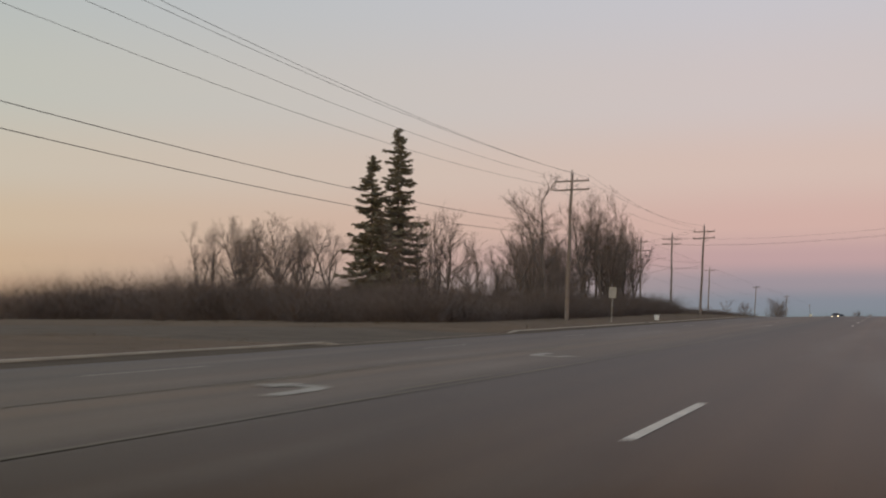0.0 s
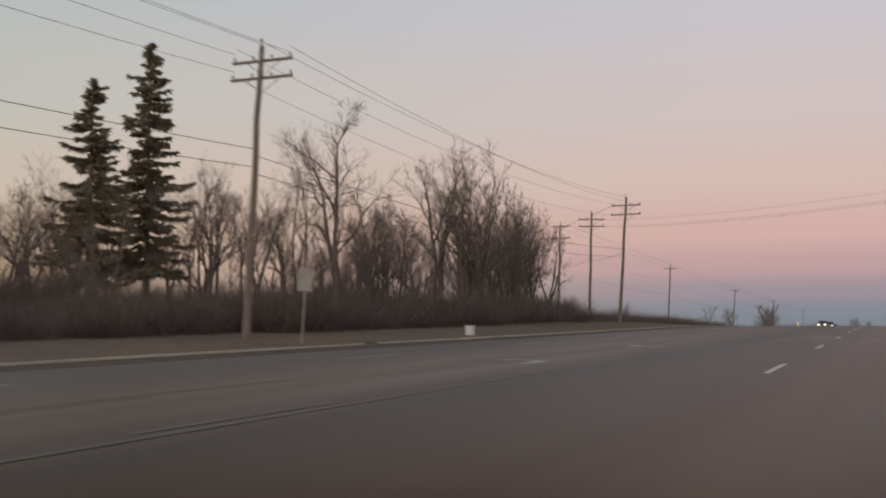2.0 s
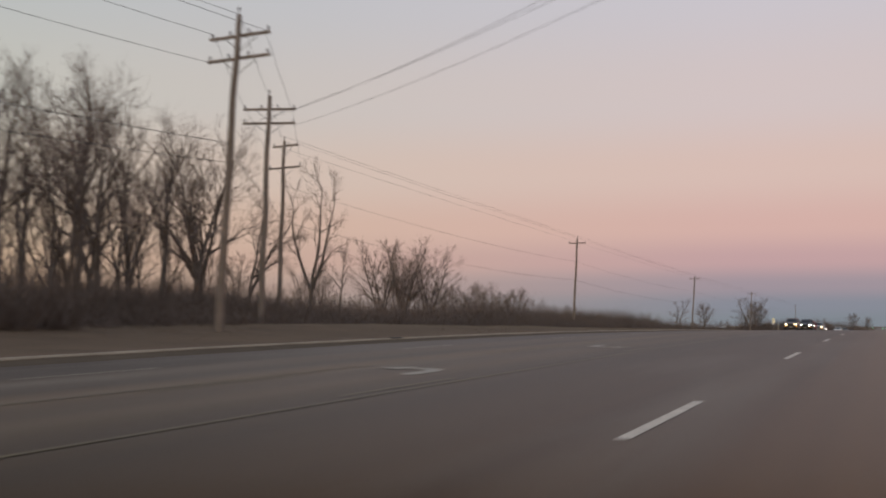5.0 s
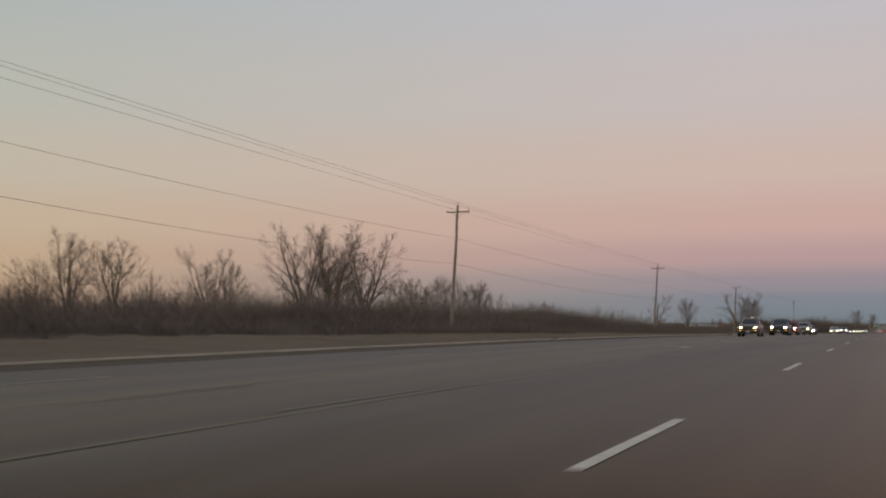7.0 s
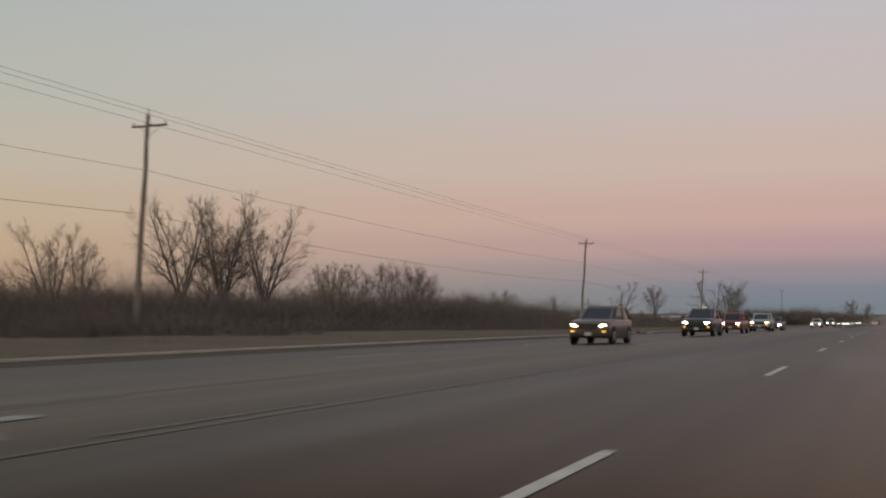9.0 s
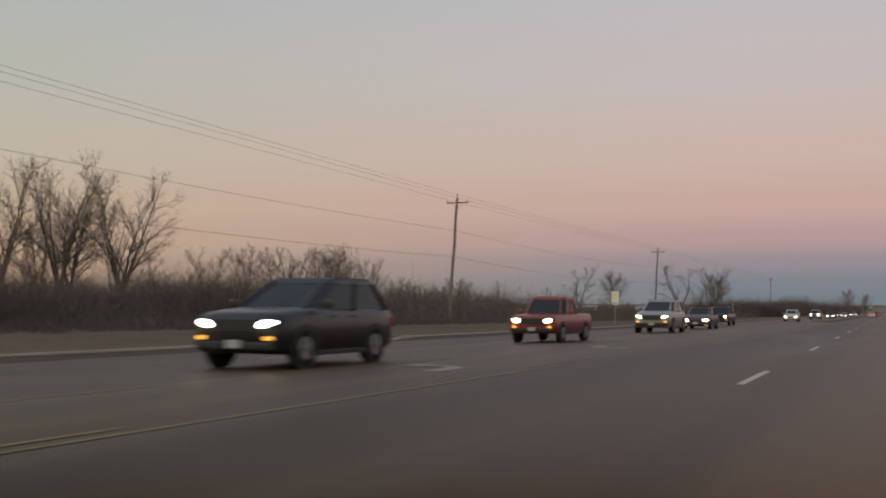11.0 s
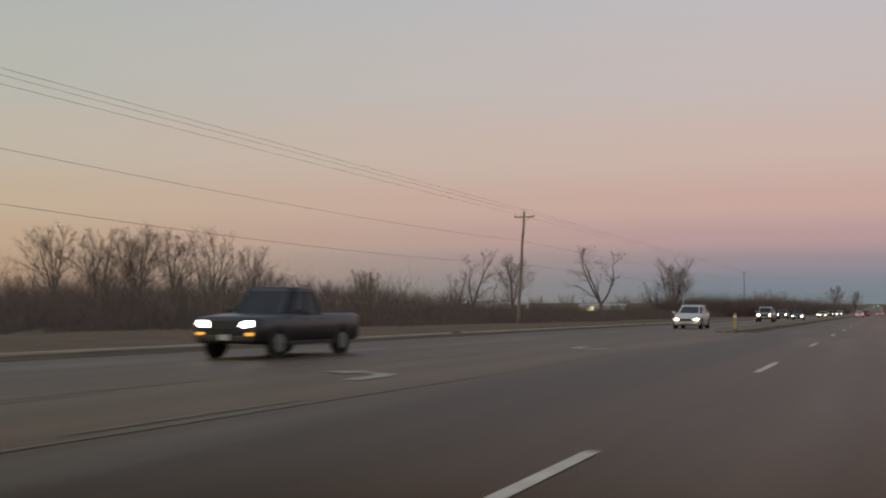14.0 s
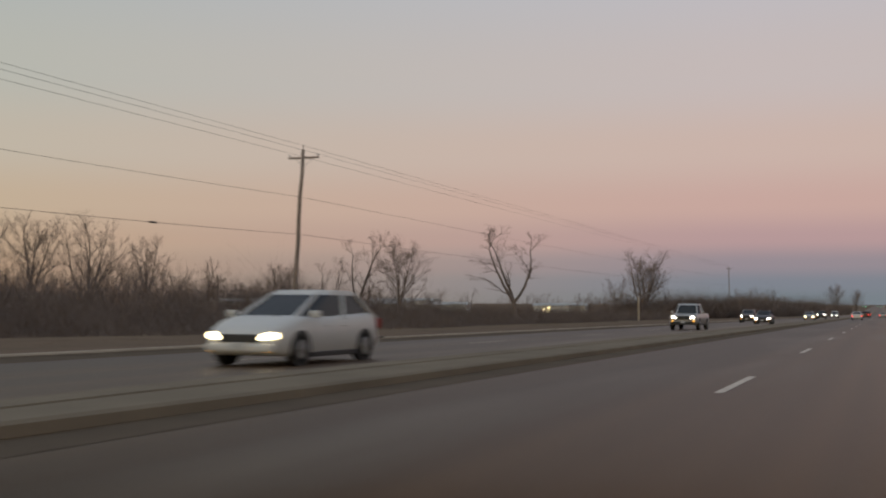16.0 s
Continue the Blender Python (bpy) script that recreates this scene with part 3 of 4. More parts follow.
# ---- trees and brush ----
def tree_sticks(seed, leaders, fork, tilt, reach, crook=0.10, detail=1.0, thick=1.0):
    """The wood of a leafless tree 12 m high: trunk, forking leaders, limbs, branches and twigs, as two lots of sticks."""
    random.seed(seed)
    wood, fine = Sticks(), Sticks()
    stout = 1 + 0.5 * (thick - 1)

    def way(ax, angle):
        side = ax.orthogonal().normalized()
        side.rotate(Matrix.Rotation(random.uniform(0, 6.283), 3, ax))
        return (ax * math.cos(angle) + side * math.sin(angle)).normalized()

    def run(p, d, length, r0, r1, n, bend, rise):
        pts, radii = [p], [r0]
        for i in range(n):
            d = (d + Vector((random.gauss(0, bend), random.gauss(0, bend), random.gauss(rise, bend * 0.4)))).normalized()
            p = p + d * (length / n)
            pts.append(p)
            radii.append(r0 + (r1 - r0) * (i + 1) / n)
        return pts, radii

    def spot(pts, t):
        n = len(pts) - 1
        i = min(n - 1, int(t * n))
        return pts[i].lerp(pts[i + 1], min(1.0, t * n - i)), (pts[i + 1] - pts[i]).normalized(), i

    def spray(pts, count, size):
        for k in range(count):
            at, ax, _ = spot(pts, random.uniform(0.15, 1.0))
            d = (way(ax, random.uniform(0.3, 0.9)) + Vector((0, 0, 0.2))).normalized()
            tip = at + d * size * random.uniform(0.6, 1.3)
            fine.twig(at, tip, random.uniform(0.006, 0.009) * thick)
            for j in range(2):
                a = at.lerp(tip, random.uniform(0.25, 0.8))
                fine.twig(a, a + way(d, random.uniform(0.35, 0.8)) * size * random.uniform(0.4, 0.7), random.uniform(0.004, 0.006) * thick)

    def branch(p, d, length, r, level):
        n = (6, 4, 2)[level]
        end = r * (0.24, 0.3, 0.35)[level]
        pts, radii = run(p, d, length, r, end, n, crook * (0.7, 1.2, 1.5)[level], (0.03, 0.04, 0.04)[level])
        (wood if level < 2 else fine).tube(pts, radii, (6, 4, 3)[level])
        if level == 2:
            spray(pts, int(6 * detail), max(0.7, length * 0.6))
            return
        count = int((reach[2], 5)[level] * detail)
        for m in range(count):
            t = (0.14, 0.22)[level] + 0.84 * (m + random.random()) / count * (0.97, 0.9)[level]
            at, ax, i = spot(pts, min(0.98, t))
            if level == 0:
                size = reach[0] * (1.2 - 0.75 * t) * random.uniform(0.65, 1.25)
                branch(at, way(ax, random.uniform(0.55, 1.0) * reach[1]), size, max(0.022, radii[i] * random.uniform(0.42, 0.7)), 1)
            else:
                branch(at, way(ax, random.uniform(0.45, 0.85)), max(0.7, length * random.uniform(0.32, 0.6)), max(0.013, radii[i] * 0.55), 2)
        for m in range(2):
            branch(pts[-1], way(d, random.uniform(0.2, 0.45)), max(0.9, length * (0.24, 0.5)[level]), end, level + 1)

    base = Vector((0, 0, -0.4))
    pts, radii = run(base, Vector((random.gauss(0, 0.07), random.gauss(0, 0.07), 1)).normalized(), fork + 0.4, 0.21, 0.15, 4, 0.04, 0.05)
    wood.tube(pts, [stout * r for r in (0.25, 0.19, 0.175, 0.165, 0.155)], 8)
    for k in range(leaders):
        a = 2 * math.pi * (k + random.random() * 0.6) / leaders
        out = tilt * random.uniform(0.6, 1.35) if leaders > 1 else 0.05
        branch(pts[-1], Vector((math.cos(a) * out, math.sin(a) * out, 1)).normalized(), (12 - fork) * random.uniform(0.66, 0.92), stout * (0.155 if leaders < 3 else 0.125), 0)
    tall = max(v.z for v in wood.v + fine.v)
    for lot in (wood, fine):
        lot.v = [v * (12 / tall) for v in lot.v]
    return wood, fine


def bare_tree(*shape):
    wood, fine = tree_sticks(*shape)
    ob = empty("bare_tree")
    mesh_object("trunk", wood.v, wood.f, BARK, ob, "dark trunk and limbs", smooth=True)
    mesh_object("crown", fine.v, fine.f, TWIG, ob, "haze of bare twigs")
    return tagged(ob, "leafless deciduous tree at the edge of the wood", "tree", group="bare trees")


# leaders, height of the fork, tilt of the leaders, then length, angle and number of their limbs
KINDS = [bare_tree(11, 3, 1.8, 0.24, (3.8, 0.85, 7), 0.10, 1.0, 1.35), bare_tree(12, 2, 2.8, 0.22, (4.2, 0.95, 9), 0.11, 1.0, 1.35), bare_tree(13, 3, 0.9, 0.34, (2.8, 0.9, 7), 0.13, 0.9, 1.2),
         bare_tree(14, 1, 3.0, 0.1, (4.0, 0.85, 15), 0.10, 1.0, 1.35), bare_tree(15, 2, 2.2, 0.36, (4.0, 1.0, 8), 0.2, 1.0, 1.6), bare_tree(16, 4, 0.5, 0.45, (3.0, 0.95, 6), 0.14), bare_tree(17, 3, 1.2, 0.4, (3.4, 1.05, 7), 0.17), bare_tree(18, 1, 3.8, 0.1, (2.8, 0.85, 12), 0.14, 0.9, 1.3),
         bare_tree(21, 4, 1.6, 0.25, (3.8, 0.8, 7), 0.07, 1.0, 1.5), bare_tree(22, 5, 1.0, 0.36, (4.0, 0.9, 6), 0.08, 1.1, 1.5), bare_tree(23, 3, 2.0, 0.26, (4.0, 0.85, 8), 0.08, 1.2, 1.5),
         bare_tree(24, 3, 2.6, 0.42, (2.8, 1.0, 5), 0.17, 0.9, 1.7)]
used = set()


def plant(kind, x, y, h, turn=None, wide=1.0):
    turn = random.uniform(0, 360) if turn is None else turn
    k = h / 12
    m = pose(x, y, ground_z(x, y), 0, 0, turn) @ Matrix.Diagonal((k * wide, k * wide, k, 1))
    if kind not in used:
        used.add(kind)
        KINDS[kind].matrix_basis = m
        return KINDS[kind]
    ob = copy_thing(KINDS[kind], pose(0, 0, 0))
    ob.matrix_basis = m
    return ob


random.seed(5)
# the wood before and behind the spruces, then the thicket and single trees along the open stretch
WOOD = [(0, -84, 60, 14.5), (4, -83, 70, 16), (6, -80, 66, 15), (1, -78, 76, 15), (5, -74, 52, 12), (0, -78, 53, 13.5), (3, -79, 46, 12.0), (0, -76, 49, 12.5), (1, -81, 56, 14), (0, -84, 50, 13), (3, -74, 59, 13), (1, -86, 66, 15), (1, -76, 65, 14), (4, -80, 63, 14.5),
        (3, -62, 74, 15), (2, -52, 57, 14.5), (7, -50, 52, 11), (1, -49, 54, 13.5), (0, -52.5, 53, 12.5),
        (4, -34.7, 48.7, 17.2, 180), (7, -37, 58, 9.5), (1, -38.5, 65, 10.5), (3, -36, 62.6, 10.0), (0, -33.8, 76.9, 18.6), (1, -36.8, 72.6, 18.4), (3, -34.8, 74.7, 15.0),
        (3, -37, 81, 15.2), (0, -35.5, 85, 15), (1, -34.5, 88.5, 14.4), (0, -33.8, 92.6, 14.0), (3, -36.5, 96, 14.4), (1, -38, 99.5, 14.6), (0, -39.5, 104, 14.6),
        (3, -41, 109, 14.2), (1, -41.5, 113, 14.7), (4, -44, 118, 12.0), (4, -46.5, 127.5, 11.5), (11, -44.7, 134.6, 14.6), (7, -46.0, 142.7, 8.6)]
for k, x, y, h, *extra in WOOD:
    ob = plant(k, x, y, h, wide=0.9)
    if extra:
        ob.matrix_basis = ob.matrix_basis @ pose(0, 0, 0, 0, 0, extra[0])
# the edge of the wood draws back from the road as it runs on
for i in range(50):
    y = random.uniform(36, 122)
    x = -max(32.0, 0.285 * (y + 31.8)) - 0.5 - 17 * random.random() ** 1.2
    plant(random.choice((0, 0, 1, 1, 2, 3, 3, 7)), x, y, random.uniform(8.5, 14.0) * (0.76 if 46 < y < 69 else 1), wide=random.uniform(0.7, 1.05))
# tall trees behind the scrub, and single ones nearer the crossing
OPEN = [(8, -133, 331, 28.0), (8, -131, 344, 29.5), (8, -128, 357, 28.0), (10, -130, 337, 18), (1, -135, 364, 16), (10, -134, 350, 24),
        (8, -150, 268, 21), (10, -150, 281, 20.5), (9, -150, 259, 14.5), (9, -140, 302, 19.5), (8, -140, 310, 17.5), (9, -120, 372, 14), (9, -128, 476, 11.8), (10, -128, 486, 11.0), (9, -127, 497, 10.4), (10, -129, 512, 9.5), (9, -128, 530, 9.2), (8, -128, 549, 8.6), (9, -110, 405, 12.5), (10, -125, 432, 18)]
FURTHER = [(9, -167, 519, 25), (10, -166, 500, 23), (8, -168, 540, 21), (9, -166, 482, 22), (8, -166, 470, 21), (10, -166, 455, 21), (8, -150, 575, 15), (10, -140, 560, 14),
           (11, -72, 458, 9.6), (11, -71.5, 466, 14.0), (10, -60, 457, 12.6), (11, -44.3, 460, 14.0, 1.5), (9, -60, 622, 20.5), (10, -59, 619, 18.0), (8, -63, 600, 11), (10, -21, 905, 17), (10, -11.5, 935, 15), (1, -46, 190, 5.5)]
for k, x, y, h, *spread in OPEN + FURTHER:
    plant(k, x, y, h, wide=spread[0] if spread else 1.1)
for i in range(24):
    plant(random.choice((2, 5, 6)), random.uniform(-85, -54), random.uniform(175, 470), random.uniform(3.2, 5.0), wide=1.1)

SIMPLE = [tree_sticks(41, 3, 1.2, 0.4, (4.0, 1.0, 6), 0.12, 0.7, 2.4), tree_sticks(42, 4, 0.8, 0.5, (4.0, 1.0, 5), 0.12, 0.7, 2.4),
          tree_sticks(43, 2, 1.6, 0.34, (4.2, 1.0, 8), 0.14, 0.7, 2.4), tree_sticks(44, 1, 2.4, 0.1, (4.2, 0.95, 13), 0.12, 0.7, 2.4)]


def far_trees(name, spots, label):
    """Trees too far off to be counted, joined: spots are (x0, x1, y0, y1, least and most height, number)."""
    flat = []
    for wood, fine in SIMPLE:
        lot_v = np.array([tuple(v) for v in wood.v] + [tuple(v) for v in fine.v])
        lot_f = wood.f + [tuple(i + len(wood.v) for i in f) for f in fine.f]
        flat.append((lot_v, lot_f))
    rng = random.Random(len(name) + len(spots))
    verts, faces, count = [], [], 0
    for x0, x1, y0, y1, h0, h1, n in spots:
        for i in range(n):
            v, f = rng.choice(flat)
            x, y, a, k = rng.uniform(x0, x1), rng.uniform(y0, y1), rng.uniform(0, 6.283), rng.uniform(h0, h1) / 12
            w = k * rng.uniform(0.9, 1.25)
            c, s_ = math.cos(a) * w, math.sin(a) * w
            verts.append(np.stack([x + v[:, 0] * c - v[:, 1] * s_, y + v[:, 0] * s_ + v[:, 1] * c, ground_z(x, y) + v[:, 2] * k], 1))
            faces += [tuple(j + count for j in q) for q in f]
            count += len(v)
    ob = mesh_object(name, np.concatenate(verts).tolist(), faces, TWIG)
    return tagged(ob, label, "trees", kind="stuff")


far_trees("trees_deep_in_wood", [(-66, -52, 50, 126, 7, 10, 7), (-82, -66, 68, 126, 8, 11, 4), (-190, -110, -20, 150, 6, 9.5, 30)], "leafless trees deep in the wood")
far_trees("trees_behind_scrub", [(-180, -88, 215, 560, 6, 10, 110), (-90, -54, 175, 480, 3.4, 6.0, 56)], "leafless trees behind the scrub")
far_trees("trees_far_ahead", [(-95, -28, 590, 860, 5.5, 9.0, 80), (-330, -120, 500, 900, 7, 12, 26), (14, 60, 560, 900, 6, 10, 8)], "far leafless trees at the end of the road")


def spruce(seed, h, wide):
    """A tall ragged spruce: bare lower trunk, drooping limbs with upturned tips, clumps of needles and gaps."""
    random.seed(seed)
    wood, fine = Sticks(), Sticks()
    wood.tube([Vector((0.05 * math.sin(i), 0.05 * math.cos(i * 1.3), h * i / 9 - 0.3)) for i in range(10)], [0.34 - 0.033 * i for i in range(10)], 8)
    z = h * 0.2
    while z < h * 0.99:
        t = z / h
        reach = wide * (1 - t) ** 0.72 * (0.6 + 0.4 * min(1, t / 0.25)) * (0.88 + 0.2 * math.sin(z * 1.3 + seed)) + 0.35
        for k in range(random.choice((7, 8, 8, 9))):
            a = random.uniform(0, 6.283)
            length = reach * random.uniform(0.35, 1.15)
            p, out = Vector((0, 0, z + random.uniform(-0.6, 0.6))), Vector((math.cos(a), math.sin(a), 0))
            droop = random.uniform(0.3, 0.85) * (1 - 0.6 * t)
            pts = [p + out * length * u + Vector((0, 0, -droop * length * u + 0.55 * droop * length * u ** 3 + 0.30 * t * length * u)) for u in (0, 0.35, 0.7, 1.0)]
            wood.tube(pts, [0.05, 0.04, 0.025, 0.01], 3)
            side = Vector((-out.y, out.x, 0))
            for u in range(int(14 + length * 22)):
                v = random.uniform(0.12, 1.0)
                i = 0 if v < 0.35 else 1 if v < 0.7 else 2
                lo, hi = (0, 0.35, 0.7)[i], (0.35, 0.7, 1.0)[i]
                at = pts[i].lerp(pts[i + 1], (v - lo) / (hi - lo))
                d = (out * random.uniform(0.1, 0.9) + side * random.uniform(-1, 1) + Vector((0, 0, random.uniform(-1.0, 0.2)))).normalized()
                fine.twig(at, at + d * random.uniform(0.35, 0.85) * (0.6 + 0.5 * (1 - t)), random.uniform(0.09, 0.19))
        z += random.uniform(0.42, 0.85)
    for i in range(60):
        at = Vector((0, 0, h * random.uniform(0.93, 1.0)))
        fine.twig(at, at + Vector((random.gauss(0, 0.4), random.gauss(0, 0.4), random.uniform(0.1, 0.5))), 0.06)
    ob = empty("spruce_tree")
    mesh_object("trunk", wood.v, wood.f, BARK, ob, "dark straight trunk", smooth=True)
    mesh_object("crown", fine.v, fine.f, NEEDLE, ob, "dark green drooping needle boughs")
    return ob


tall = tagged(spruce(31, 24.2, 5.5), "tall ragged dark spruce standing among bare trees", "tree", group="pair of spruces")
tall.location = (-56.6, 55.2, ground_z(-56.6, 55.2))
short = tagged(spruce(32, 19.6, 6.2), "shorter dark spruce beside a taller one", "tree", group="pair of spruces")
short.location = (-57.2, 48.7, ground_z(-57.2, 48.7))


def thicket(name, spots, seed, label, mat, lean=0.5, width=(0.006, 0.014), clump=50):
    """Very many bare stems that spring from clumps: spots are (x0, x1, y0, y1, height, number of stems)."""
    rng = np.random.default_rng(seed)
    v, count = [], 0
    for x0, x1, y0, y1, h, n in spots:
        m = max(1, n // clump)
        cx, cy = rng.uniform(x0, x1, m), rng.uniform(y0, y1, m)
        swell = np.array([0.4 + 1.2 * (0.5 + 0.55 * noise.noise(Vector((a * 0.10, b * 0.11, 5.0))) + 0.25 * noise.noise(Vector((a * 0.03, b * 0.035, 9.0)))) for a, b in zip(cx, cy)]) * rng.uniform(0.7, 1.15, m)
        cz = np.array([ground_z(a, b) for a, b in zip(cx, cy)])
        k = rng.integers(0, m, n)
        tall = h * swell[k]
        d = np.stack([rng.normal(0, lean, n), rng.normal(0, lean, n), rng.uniform(0.45, 1.0, n)], 1)
        start = rng.uniform(0, 1, n) ** 1.6 * 0.75 * (rng.uniform(0, 1, n) > 0.3)
        foot = np.stack([cx[k] + rng.normal(0, 0.25, n), cy[k] + rng.normal(0, 0.25, n), cz[k] - 0.1], 1)
        p0 = foot + d * (tall * start)[:, None]
        turn = d + np.stack([rng.normal(0, 0.35, n), rng.normal(0, 0.35, n), rng.normal(0, 0.15, n)], 1)
        p1 = p0 + turn * (tall * (1 - start) * rng.uniform(0.5, 1.0, n))[:, None]
        w = (rng.uniform(width[0], width[1], n) * (1 - 0.5 * start))[:, None]
        a = rng.uniform(0, 6.283, n)
        s = np.stack([np.cos(a), np.sin(a), 0 * a], 1) * w
        v.append(np.stack([p0 - s, p0 + s, p1], 1).reshape(-1, 3))
        count += n
    v = np.concatenate(v)
    me = bpy.data.meshes.new(name)
    me.from_pydata(v.tolist(), [], np.arange(3 * count).reshape(-1, 3).tolist())
    me.materials.append(mat)
    return tagged(new(name, me), label, "brush" if mat is BRUSH else "grass", kind="stuff")


thicket("brush_in_wood", [(-84, -54, 10, 40, 5.2, 46000), (-56, -40, 4, 30, 4.5, 44000), (-40, -27.5, -2, 28, 3.1, 60000), (-31, -25.5, 26, 84, 2.6, 46000), (-46, -30, 24, 96, 3.3, 80000), (-52, -35, 94, 124, 3.2, 40000),
                          (-38, -27, 84, 120, 1.3, 24000), (-70, -46, 14, 130, 4.2, 40000), (-36, -26, 122, 200, 1.3, 40000), (-50, -33, 120, 185, 1.2, 34000)], 3,
        "dense dark leafless undergrowth along the wood edge", BRUSH, width=(0.007, 0.016))
thicket("brush_along_field", [(-45, -33, 196, 480, 1.7, 60000), (-60, -45, 180, 300, 4.1, 110000), (-62, -43, 300, 480, 2.9, 100000), (-68, -40, 480, 640, 2.9, 70000)], 4,
        "dense low leafless brush beyond the verge", BRUSH, width=(0.008, 0.018))
thicket("far_brush", [(-200, -110, -60, 160, 6.0, 30000), (-96, -62, 170, 480, 4.6, 40000), (-160, -96, 200, 560, 9.5, 70000), (-80, -26, 640, 900, 5.5, 50000), (-62, -29, 596, 700, 7.2, 60000), (-50, -22, 700, 800, 7.6, 24000), (-300, -80, 900, 1100, 9.0, 18000), (-60, -20, 900, 1200, 11.0, 20000),
                      (12, 120, 500, 900, 4.0, 10000)], 6,
        "far grey leafless scrub", BRUSH, width=(0.02, 0.045))
thicket("verge_grass", [(-29, -16.6, -70, 170, 0.24, 40000), (-46, -16.6, 165, 420, 0.24, 50000), (-44, -26, -70, 60, 0.4, 16000)], 7,
        "short dead tan grass on the verge", STRAW, lean=0.6, width=(0.006, 0.014), clump=6)


# ---- vehicles ----
GLASS = material("dark_tinted_glass", (0.02, 0.023, 0.026), 0.08, (0.03, 0.032, 0.035), scale=2.0)
TYRE = material("black_tyre_rubber", (0.022, 0.021, 0.02), 0.85, scale=9.0)
RIM = material("dull_alloy_rim", (0.30, 0.29, 0.28), 0.4, metal=0.7, scale=6.0)
TRIM = material("black_plastic_trim", (0.025, 0.024, 0.023), 0.6, scale=6.0)
CHROME = material("chrome_strip", (0.5, 0.49, 0.48), 0.2, metal=1.0, scale=6.0)
PLATE = material("plain_plate", (0.45, 0.45, 0.45), 0.5, scale=9.0)
LAMP_ON = glowing("headlamp_lit", (1.0, 0.92, 0.78), 14.0)
LAMP_WARM = glowing("headlamp_lit_warm", (1.0, 0.82, 0.46), 9.0)
MARKER = glowing("amber_marker_lamp", (1.0, 0.45, 0.06), 1.6)
TAIL_ON = glowing("tail_lamp_lit", (1.0, 0.06, 0.04), 2.2)
TAIL = material("red_tail_lens", (0.30, 0.02, 0.02), 0.25, scale=6.0)
GLASS.node_tree.nodes["Principled BSDF"].inputs["Specular IOR Level"].default_value = 0.18
PAINTS = {}


def paint(name, colour, metal=0.25):
    if name not in PAINTS:
        PAINTS[name] = material(name + "_car_paint", colour, 0.35, tuple(c * 0.86 for c in colour), metal=metal, scale=1.2, coat=0.2)
    return PAINTS[name]


# lower body: stations (share of length from the tail, half width share, bottom, top of the sides);
# cabin: (tail foot, tail top, screen top, screen foot) as shares of length, and belt and roof heights
SHAPES = {}
SHAPES["sedan"] = dict(size=(4.3, 1.74), wheel=0.31, axles=(0.21, 0.81), cabin=(0.06, 0.24, 0.52, 0.74), belt=0.90, roof=1.40,
                  body=[(0.0, 0.80, 0.36, 0.86), (0.03, 0.93, 0.24, 0.98), (0.16, 1.0, 0.20, 1.0), (0.5, 1.0, 0.18, 0.94), (0.74, 1.0, 0.18, 0.92), (0.92, 0.96, 0.20, 0.76), (0.98, 0.86, 0.24, 0.66), (1.0, 0.74, 0.30, 0.58)])
SHAPES["hatch"] = dict(size=(4.4, 1.75), wheel=0.32, axles=(0.19, 0.81), cabin=(0.0, 0.20, 0.50, 0.80), belt=0.93, roof=1.49,
                  body=[(0.0, 0.80, 0.36, 0.98), (0.03, 0.93, 0.24, 1.04), (0.16, 1.0, 0.20, 1.04), (0.5, 1.0, 0.18, 0.98), (0.78, 1.0, 0.18, 0.95), (0.92, 0.95, 0.20, 0.80), (0.98, 0.85, 0.24, 0.68), (1.0, 0.72, 0.30, 0.60)])
SHAPES["suv"] = dict(size=(4.75, 1.92), wheel=0.38, axles=(0.20, 0.81), cabin=(0.02, 0.10, 0.50, 0.745), belt=1.14, roof=1.72,
                body=[(0.0, 0.88, 0.46, 1.02), (0.02, 0.96, 0.32, 1.12), (0.16, 1.0, 0.28, 1.16), (0.5, 1.0, 0.26, 1.14), (0.74, 1.0, 0.26, 1.13), (0.90, 0.98, 0.28, 1.06), (0.97, 0.92, 0.30, 0.99), (1.0, 0.80, 0.38, 0.86)])
SHAPES["pickup"] = dict(size=(5.6, 1.98), wheel=0.40, axles=(0.20, 0.82), cabin=(0.37, 0.40, 0.62, 0.73), belt=1.18, roof=1.86,
                   body=[(0.0, 0.94, 0.50, 1.14), (0.02, 0.98, 0.40, 1.18), (0.16, 1.0, 0.38, 1.18), (0.5, 1.0, 0.36, 1.18), (0.74, 1.0, 0.36, 1.16), (0.95, 0.98, 0.38, 1.08), (0.99, 0.94, 0.42, 1.02), (1.0, 0.88, 0.46, 0.92)])
SHAPES["van"] = dict(size=(5.05, 1.95), wheel=0.34, axles=(0.20, 0.80), cabin=(0.01, 0.06, 0.60, 0.84), belt=1.05, roof=1.76,
                body=[(0.0, 0.90, 0.36, 1.02), (0.02, 0.97, 0.24, 1.06), (0.16, 1.0, 0.22, 1.06), (0.5, 1.0, 0.20, 1.05), (0.82, 1.0, 0.20, 1.02), (0.94, 0.96, 0.22, 0.84), (0.985, 0.88, 0.26, 0.74), (1.0, 0.78, 0.32, 0.66)])


def loft(rings, caps=True):
    v = [p for ring in rings for p in ring]
    n = len(rings[0])
    f = [(j * n + i, j * n + (i + 1) % n, (j + 1) * n + (i + 1) % n, (j + 1) * n + i) for j in range(len(rings) - 1) for i in range(n)]
    if caps:
        f += [tuple(reversed(range(n))), tuple(range(len(v) - n, len(v)))]
    return v, f


